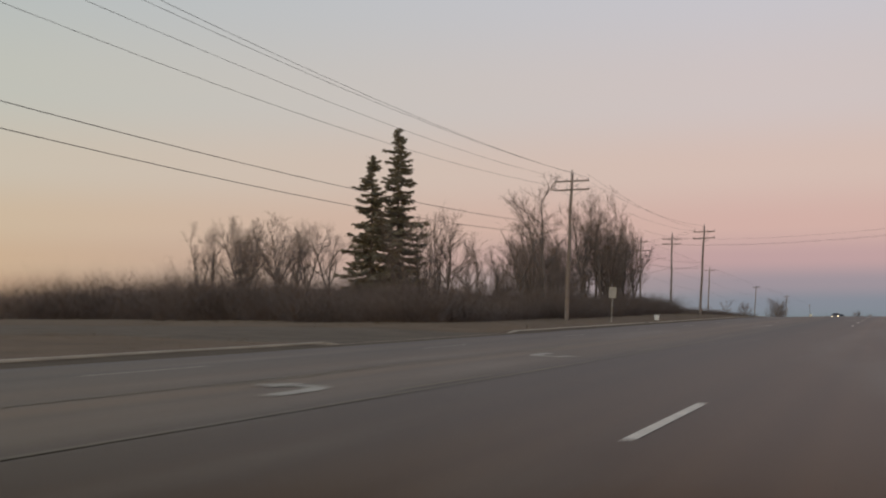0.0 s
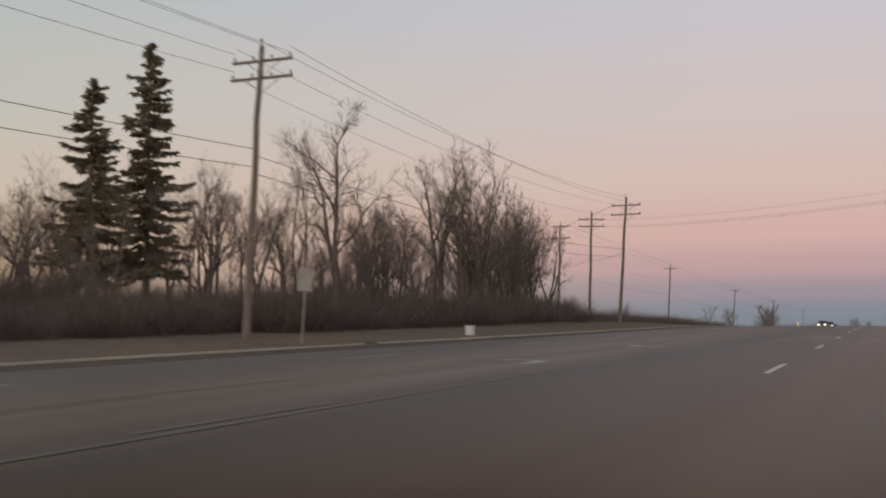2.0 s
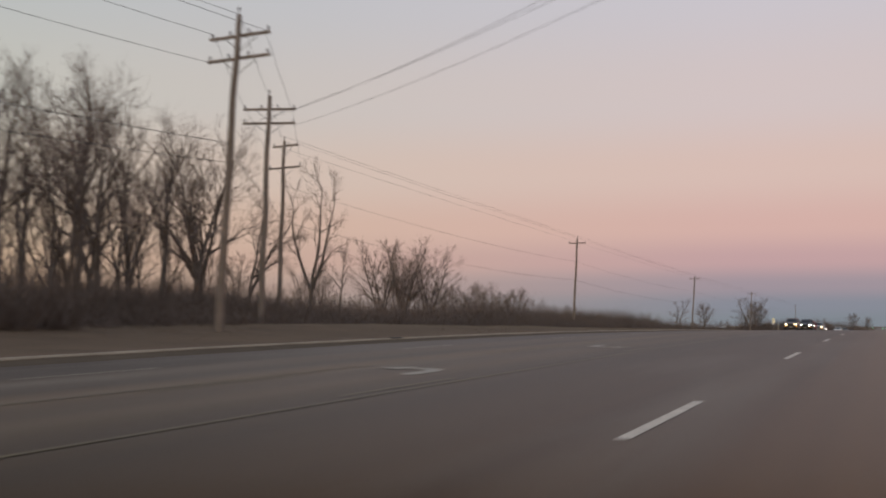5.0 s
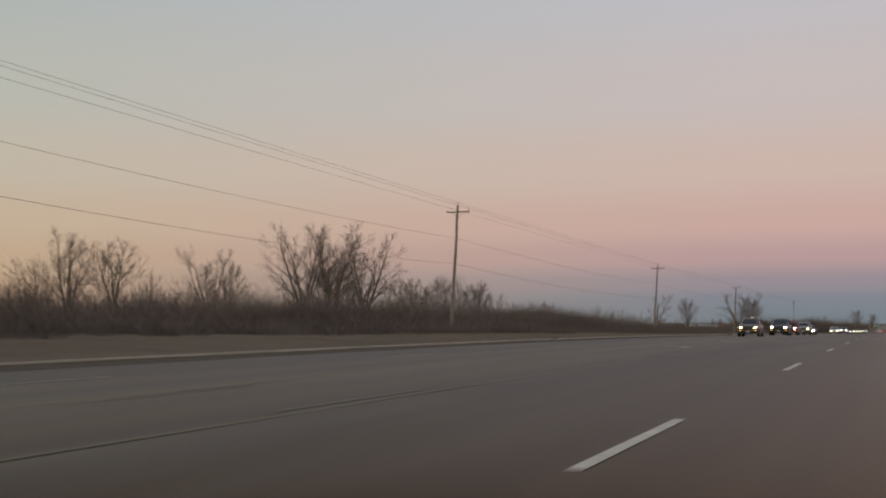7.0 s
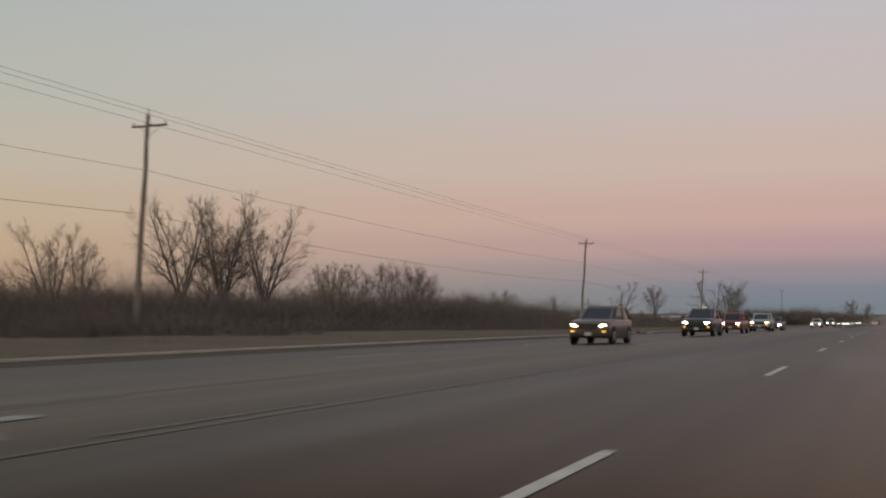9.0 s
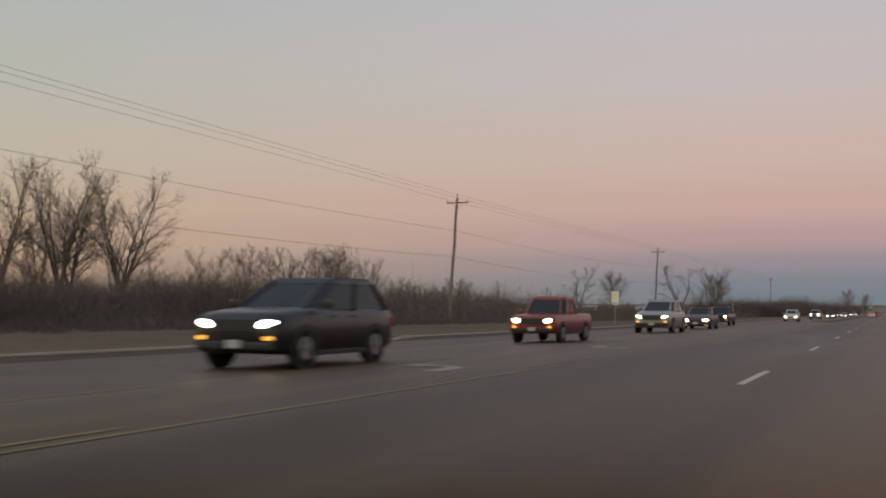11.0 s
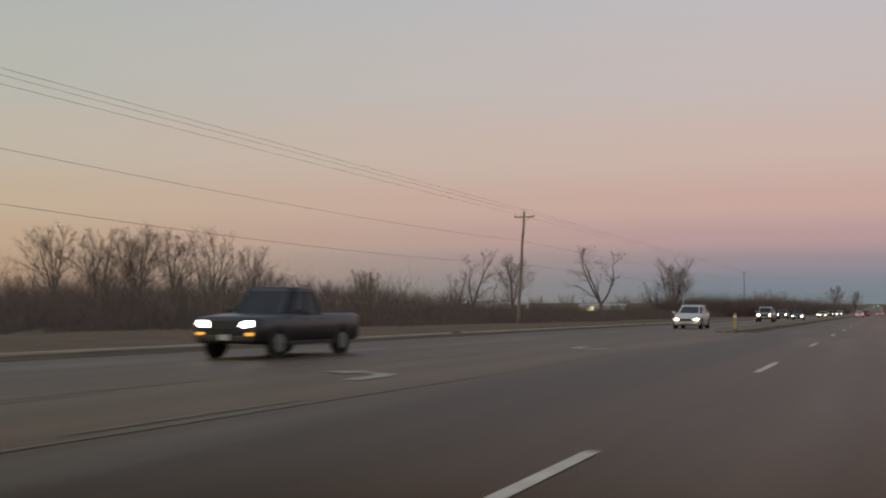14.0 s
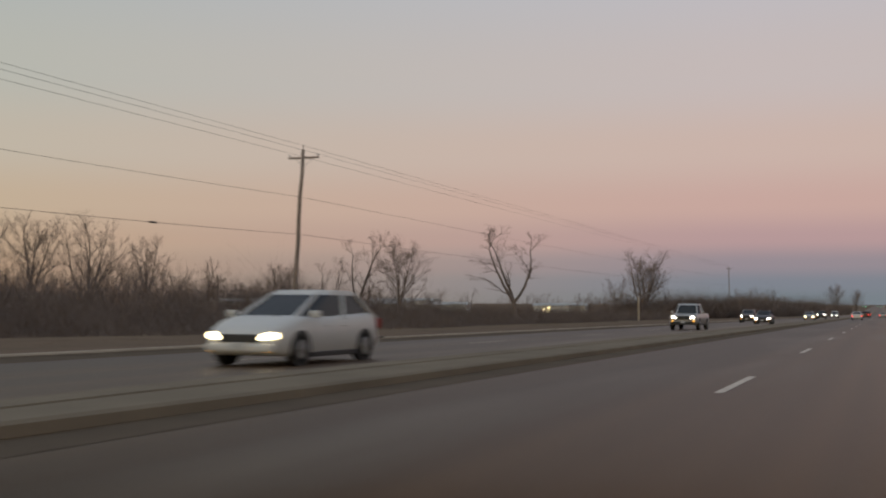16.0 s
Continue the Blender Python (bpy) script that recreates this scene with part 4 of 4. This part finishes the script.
def eased(rows, n):
    """Rows with n - 1 rounded steps put in between (Catmull-Rom)."""
    out = []
    for i in range(len(rows) - 1):
        a, b, c, d = rows[max(0, i - 1)], rows[i], rows[i + 1], rows[min(len(rows) - 1, i + 2)]
        for k in range(n):
            t = k / n
            out.append(tuple(0.5 * (2 * q1 + (q2 - q0) * t + (2 * q0 - 5 * q1 + 4 * q2 - q3) * t * t + (3 * q1 - q0 - 3 * q2 + q3) * t ** 3)
                             for q0, q1, q2, q3 in zip(a, b, c, d)))
    return out + [rows[-1]]


def vehicle(kind, mat, label, x, y, oncoming=True, lamp=None, front_on=True, size=None):
    """A car whose nose is at y; an oncoming one points down the road towards -y."""
    s = SHAPES[kind]
    length, width = s["size"]
    half = width / 2
    ob = empty({"suv": "suv", "van": "minivan", "sedan": "sedan_car", "hatch": "hatchback_car", "pickup": "pickup_truck"}[kind])
    z = elev(y) + crown(x)
    ob.matrix_basis = pose(x, y, z + 0.004, slope(y), 0, 0) @ pose(0, 0, 0, 0, 0, 180 if oncoming else 0) @ Matrix.Scale(size or (0.92 if kind == "sedan" else 0.87), 4)

    def at(u):
        return (u - 1) * length

    rings = []
    for u, w, z0, z1 in eased(s["body"], 3):
        w *= half
        mid = z0 + (z1 - z0) * 0.55
        left = [(w * 0.90, z0), (w * 0.985, z0 + 0.10), (w, mid), (w * 0.975, z1 - 0.10), (w * 0.90, z1 - 0.015), (w * 0.62, z1 + 0.02)]
        rings.append([(a, at(u), b) for a, b in left] + [(-a, at(u), b) for a, b in reversed(left)])
    v, f = loft(rings)
    body = mesh_object("body", v, f, mat, ob, smooth=True)
    t0, t1, t2, t3 = s["cabin"]
    belt, roof = s["belt"] - 0.03, s["roof"]
    wb, wt_ = half * 0.93, half * 0.74

    def cab(k, inset=0.0):
        """Ring of the cabin at share k of its height."""
        a, b = at(t0 + (t1 - t0) * k) + inset, at(t3 + (t2 - t3) * k) - inset
        w, zz = wb + (wt_ - wb) * k - inset, belt + (roof - belt) * k
        m = (a + b) / 2
        return [(w * 0.86, a, zz), (w, a + 0.22, zz), (w * 1.01, m, zz), (w, b - 0.28, zz), (w * 0.80, b, zz),
                (-w * 0.80, b, zz), (-w, b - 0.28, zz), (-w * 1.01, m, zz), (-w, a + 0.22, zz), (-w * 0.86, a, zz)]

    glass_v, glass_f = loft([cab(0.0, 0.01), cab(0.86, 0.01)], caps=False)
    for pane, sides in (("windscreen", (3, 4, 5)), ("rear_window", (8, 9, 0)), ("side_window", (1, 2)), ("side_window", (6, 7))):
        corners = sorted({c for i in sides for c in glass_f[i]})
        mesh_object(pane, [glass_v[c] for c in corners], [tuple(corners.index(c) for c in glass_f[i]) for i in sides], GLASS, ob, "dark window glass")
    top = [(a * 0.80, b * 0.97 + (at(t1) + at(t2)) / 2 * 0.03, c + 0.012) for a, b, c in cab(1.0)]
    v, f = loft([cab(0.84), cab(0.95), cab(1.0), top])
    mesh_object("roof", v, f, mat, ob)
    lo, hi = cab(0.0), cab(0.9)
    for i in (0, 2, 4, 5, 7, 9, 1, 8):
        bm = bmesh.new()
        rod(bm, lo[i], hi[i], 0.05, 0.038, 6)
        part("pillar", bm, mat, ob)
    r = s["wheel"]
    for u in s["axles"]:
        for sgn in (-1, 1):
            wheel = empty("wheel")
            wheel.parent = ob
            wheel.location = (sgn * (half - 0.10), at(u), r)
            bm = bmesh.new()
            m = pose(0, 0, 0, 0, 90, 0)
            bmesh.ops.create_cone(bm, cap_ends=True, segments=22, radius1=r, radius2=r, depth=0.22, matrix=m)
            bmesh.ops.bevel(bm, geom=[e for e in bm.edges if abs(e.verts[0].co.x - e.verts[1].co.x) < 0.01 and len(e.link_faces) == 2], offset=0.03, segments=2, affect="EDGES")
            part("tyre", bm, TYRE, wheel)
            bm = bmesh.new()
            bmesh.ops.create_cone(bm, cap_ends=True, segments=18, radius1=r * 0.62, radius2=r * 0.56, depth=0.03, matrix=pose(sgn * 0.115, 0, 0, 0, 90 * sgn, 0))
            for k in range(5):
                a = k * 1.2566
                rod(bm, (sgn * 0.135, 0, 0), (sgn * 0.13, math.cos(a) * r * 0.5, math.sin(a) * r * 0.5), 0.035, 0.025, 5)
            part("rim", bm, RIM, wheel)
            bm = bmesh.new()
            bmesh.ops.create_cone(bm, cap_ends=True, segments=20, radius1=r * 1.14, radius2=r * 1.14, depth=0.05, matrix=pose(sgn * (half - 0.018), at(u), r * 1.04, 0, 90, 0))
            part("wheel_arch", bm, TRIM, ob)
    nose_z = s["body"][-1][3]
    lamp = lamp or LAMP_ON
    hz = nose_z - 0.02
    for sgn in (-1, 1):
        bm = bmesh.new()
        bmesh.ops.create_uvsphere(bm, u_segments=14, v_segments=8, radius=1.0, matrix=pose(sgn * half * 0.68, -0.09 if kind != "pickup" else -0.05, hz - 0.01, 0, -8 * sgn, -18 * sgn) @ Matrix.Diagonal((0.20, 0.11, 0.088, 1)))
        part("headlight", bm, lamp if front_on else PLATE, ob, "lit headlight" if front_on else "")
        bm = bmesh.new()
        box(bm, (sgn * half * 0.86, -length + 0.06, s["body"][0][3] - 0.18), (0.22, 0.14, 0.24), 0.04)
        part("tail_light", bm, TAIL if oncoming else TAIL_ON, ob, "red tail light")
        bm = bmesh.new()
        box(bm, (sgn * half * 0.74, 0.0, hz - 0.26), (0.16, 0.06, 0.07), 0.02)
        part("marker_lamp", bm, MARKER, ob, "amber marker lamp")
        bm = bmesh.new()
        box(bm, (sgn * (half + 0.09), at(t3) - 0.32, belt + 0.10), (0.22, 0.11, 0.15), 0.04)
        part("mirror", bm, mat, ob)
        for u in (0.40, 0.58):
            bm = bmesh.new()
            box(bm, (sgn * half * 0.99, at(u), s["belt"] - 0.16), (0.04, 0.18, 0.03), 0.01)
            part("door_handle", bm, mat, ob)
        bm = bmesh.new()
        box(bm, (sgn * half * 0.96, at((s["axles"][0] + s["axles"][1]) / 2), s["body"][3][2] + 0.03), (0.08, length * 0.44, 0.10), 0.02)
        part("sill", bm, TRIM, ob)
    bm = bmesh.new()
    box(bm, (0, -0.03, hz - 0.04), (width * 0.50, 0.10, 0.16 if kind in ("sedan", "hatch") else 0.26), 0.03)
    part("grille", bm, TRIM, ob, "black grille")
    bm = bmesh.new()
    box(bm, (0, -0.03, s["body"][-1][2] + 0.06), (width * 0.86, 0.14, 0.16), 0.05)
    part("front_bumper", bm, mat if kind in ("sedan", "hatch", "van") else TRIM, ob)
    bm = bmesh.new()
    box(bm, (0, -length + 0.02, s["body"][0][2] + 0.08), (width * 0.88, 0.16, 0.20), 0.05)
    part("rear_bumper", bm, mat if kind != "pickup" else CHROME, ob)
    bm = bmesh.new()
    box(bm, (0, 0.045, s["body"][-1][2] + 0.09), (0.30, 0.02, 0.15), 0.008)
    part("number_plate", bm, PLATE, ob)
    for a in (-0.33, 0.28):
        bm = bmesh.new()
        rod(bm, (a * half * 1.6, at(t3) + 0.02, belt + 0.03), (a * half * 1.6 + 0.42, at(t3) - 0.10, belt + 0.10), 0.012, 0.008, 5)
        part("wiper", bm, TRIM, ob)
    if kind == "suv":
        for sgn in (-1, 1):
            bm = bmesh.new()
            rod(bm, (sgn * wt_ * 0.9, at(t1) + 0.2, roof + 0.015), (sgn * wt_ * 0.9, at(t2) - 0.2, roof + 0.015), 0.02, 0.02, 6)
            part("roof_rail", bm, TRIM, ob)
    if kind == "pickup":
        bm = bmesh.new()
        box(bm, (0, at(0.19), s["belt"] + 0.005), (width * 0.80, length * 0.34, 0.05), 0.01)
        part("bed_cover", bm, TRIM, ob, "dark open load bed")
    return tagged(ob, label, {"suv": "SUV", "van": "minivan", "sedan": "car", "hatch": "car", "pickup": "pickup truck"}[kind], group="traffic on the road")


WHITE = paint("white", (0.52, 0.51, 0.485), 0.0)
SILVER = paint("silver", (0.36, 0.35, 0.34), 0.5)
BLACK = paint("black", (0.02, 0.019, 0.02))
DARK_BLUE = paint("dark_blue", (0.028, 0.029, 0.034))
RED = paint("red", (0.26, 0.045, 0.032))
MAROON = paint("maroon", (0.075, 0.035, 0.03))
BROWN = paint("brown", (0.12, 0.085, 0.065))
LANE = -8.7
vehicle("suv", BROWN, "dark brown SUV with warm lit headlights, oncoming", LANE, 188.4, lamp=LAMP_WARM)
vehicle("suv", BLACK, "black SUV with white lit headlights, oncoming", LANE, 213.5, size=0.98)
vehicle("pickup", RED, "red pickup truck with warm lit headlights, oncoming", LANE - 0.5, 232.2, lamp=LAMP_ON, size=0.86)
vehicle("suv", SILVER, "silver SUV with warm lit headlights, oncoming", LANE - 0.5, 252.2, lamp=LAMP_WARM, size=1.0)
vehicle("sedan", MAROON, "dark maroon sedan with lit headlights, oncoming", LANE - 0.7, 267.0, size=1.02)
vehicle("pickup", DARK_BLUE, "dark pickup truck with lit headlights, oncoming", LANE - 2.6, 290.3)
vehicle("hatch", WHITE, "white hatchback with yellowish lit headlights beside the median", LANE - 0.6, 338.4, lamp=LAMP_WARM, size=1.0)
vehicle("pickup", SILVER, "grey pickup truck with lit headlights, oncoming", LANE - 0.6, 387.0)
vehicle("sedan", BLACK, "black sedan with lit headlights, oncoming", LANE, 427.0)
vehicle("suv", BROWN, "brown SUV with lit headlights, oncoming", LANE - 3.6, 446.0)
vehicle("sedan", SILVER, "silver sedan with lit headlights, oncoming", LANE, 497.0, lamp=LAMP_WARM)
vehicle("suv", BLACK, "black SUV with lit headlights, oncoming", LANE, 531.0)
vehicle("sedan", MAROON, "maroon sedan with lit headlights, oncoming", LANE - 3.6, 560.0)
vehicle("van", WHITE, "white minivan with lit headlights, oncoming", LANE, 590.0)
vehicle("sedan", BLACK, "dark sedan with lit headlights, oncoming", LANE - 3.6, 612.0)
vehicle("sedan", WHITE, "white sedan driving ahead with red tail lights", -1.85, 505.0, oncoming=False, front_on=False)
vehicle("suv", MAROON, "dark red SUV ahead with bright red tail lights", -1.85, 585.0, oncoming=False, front_on=False)
vehicle("sedan", SILVER, "silver sedan ahead with red tail lights", 1.9, 600.0, oncoming=False, front_on=False)
vehicle("suv", BLACK, "black SUV ahead with red tail lights", -1.85, 625.0, oncoming=False, front_on=False)


# ---- signs and small things on the verge ----
SIGN_BACK = material("dull_aluminium_sheet", (0.36, 0.33, 0.30), 0.6, (0.28, 0.255, 0.23), scale=3.0)


def road_sign(x, y, wide, tall, top, lean, label, turn=0.0, plate=0.0, sheet=None):
    ob = empty("road_sign")
    z = ground_z(x, y)
    ob.matrix_basis = pose(x, y, z, 0, lean, turn)
    bm = bmesh.new()
    box(bm, (0, 0, top / 2 - 0.15), (0.075, 0.05, top + 0.2), 0.012)
    part("post", bm, STEEL, ob, "galvanised steel channel post")
    bm = bmesh.new()
    box(bm, (0, -0.035, top - tall / 2), (wide, 0.012, tall), 0.003)
    part("panel", bm, sheet or SIGN_WHITE, ob)
    if plate:
        bm = bmesh.new()
        box(bm, (0, -0.035, top - tall - 0.05 - plate / 2), (wide * 0.8, 0.012, plate), 0.003)
        part("lower_plate", bm, WHITE_PLASTIC, ob, "small white plate")
        for bx in (-0.2, 0.2):
            bm = bmesh.new()
            box(bm, (bx * wide, -0.044, top - tall / 2), (0.03 * wide, 0.008, tall * 0.7))
            part("print_bar", bm, FADED_LINE, ob, "faint print bar")
    for dz in (-0.32, 0.32):
        bm = bmesh.new()
        rod(bm, (0, -0.05, top - tall / 2 + dz * tall), (0, -0.03, top - tall / 2 + dz * tall), 0.014, 0.014, 8)
        part("bolt", bm, STEEL, ob)
    return tagged(ob, label, "road sign")


road_sign(-19.2, 16.9, 0.62, 0.92, 2.95, 3.0, "grey aluminium back of a road sign on a leaning post", 8, sheet=SIGN_BACK)
road_sign(-20.2, 290.3, 0.64, 0.98, 2.88, 1.0, "pale yellowish road sign with a smaller plate below, on a post", 6, plate=0.16)

bag = empty("utility_pedestal", (-18.9, 34.6, ground_z(-18.9, 34.6) - 0.02))
bm = bmesh.new()
box(bm, (0, 0, 0.24), (0.42, 0.40, 0.48), 0.06)
part("cabinet", bm, WHITE_PLASTIC, bag)
bm = bmesh.new()
box(bm, (0, 0, 0.505), (0.48, 0.46, 0.07), 0.025)
part("cap", bm, WHITE_PLASTIC, bag)
tagged(bag, "small white plastic utility pedestal in the dead grass", "utility box")


# ---- far buildings and the crossing ahead ----
SIDING = material("pale_metal_siding", (0.55, 0.53, 0.49), 0.6, (0.45, 0.43, 0.40), scale=0.3)
ROOFING = material("pale_metal_roofing", (0.42, 0.41, 0.39), 0.85, scale=0.4)
WINDOW_LIT = glowing("lit_window", (1.0, 0.82, 0.45), 1.4)
SIGNAL_GREEN = glowing("green_signal_lamp", (0.25, 1.0, 0.55), 3.0)
SHOP_LIGHT = glowing("yellow_yard_lamp", (1.0, 0.85, 0.45), 1.6)


def shed(x, y, wide, deep, tall, turn, lit, label):
    ob = empty("warehouse", (x, y, elev(y) - 0.3), turn)
    bm = bmesh.new()
    box(bm, (0, 0, tall / 2), (wide, deep, tall), 0.05)
    part("wall", bm, SIDING, ob)
    rings = [[(sx_ * (wide / 2 + 0.4), sy_ * (deep / 2 + 0.4), tall) for sx_, sy_ in ((-1, -1), (1, -1), (1, 1), (-1, 1))],
             [(sx_ * (wide / 2 + 0.3), sy_ * 0.15, tall + 0.7) for sx_, sy_ in ((-1, -1), (1, -1), (1, 1), (-1, 1))]]
    v, f = loft(rings)
    mesh_object("roof", v, f, ROOFING, ob, "low pale pitched roof")
    n = max(2, int(wide / 6))
    for i in range(n):
        bm = bmesh.new()
        box(bm, (-wide / 2 + wide * (i + 0.5) / n, -deep / 2 - 0.03, tall * 0.55), (2.0, 0.12, 1.1), 0.02)
        part("window", bm, WINDOW_LIT if (i * 7 + int(x)) % 5 < lit else GLASS, ob)
    bm = bmesh.new()
    box(bm, (wide * 0.3, -deep / 2 - 0.05, 1.5), (3.2, 0.14, 3.0), 0.03)
    part("door", bm, STEEL, ob)
    if lit:
        bm = bmesh.new()
        box(bm, (-wide * 0.2, -deep / 2 - 0.35, tall - 0.5), (0.9, 0.4, 0.4), 0.08)
        part("yard_lamp", bm, SHOP_LIGHT, ob, "lit yellow wall lamp")
    return tagged(ob, label, "warehouse", group="far low buildings")


for x, y, w, d, h, turn, lit in ((-200, 400, 24, 14, 3.6, 25, 1), (-140, 470, 14, 9, 2.8, 20, 1), (-118, 505, 12, 9, 2.8, 15, 1), (-112, 562, 12, 9, 3.0, 15, 0), (-98, 568, 10, 8, 2.8, 12, 0),
                                 (-80, 606, 14, 9, 2.9, 10, 1), (-178, 500, 18, 12, 4.0, 20, 1), (-130, 612, 20, 12, 4.2, 10, 0), (-70, 850, 30, 16, 5.0, 5, 1)):
    shed(x, y, w, d, h, turn, lit, "low pale warehouse with lit lamps behind scrub" if lit else "low pale warehouse behind leafless scrub")

for x in (-14.0, 3.0):
    ob = empty("traffic_signal", (x, 1150.0, elev(1150.0)))
    bm = bmesh.new()
    rod(bm, (0, 0, 0), (0, 0, 7.0), 0.14, 0.10, 10)
    part("mast", bm, STEEL, ob)
    bm = bmesh.new()
    rod(bm, (0, 0, 6.6), (5.0 if x < 0 else -5.0, 0, 6.9), 0.09, 0.06, 8)
    part("arm", bm, STEEL, ob)
    for k in (2.2, 4.6):
        sx_ = k if x < 0 else -k
        head = part("signal_head", (bm := bmesh.new(), box(bm, (sx_, 0, 6.2), (0.4, 0.3, 1.1), 0.05))[0], TRIM, ob)
        part("green_lamp", (bm := bmesh.new(), rod(bm, (sx_, -0.22, 5.95), (sx_, -0.14, 5.95), 0.22, 0.22, 12))[0], SIGNAL_GREEN, head, "lit green lamp")
    tagged(ob, "traffic signal on a steel mast, showing green", "traffic light", group="signals at the crossing")
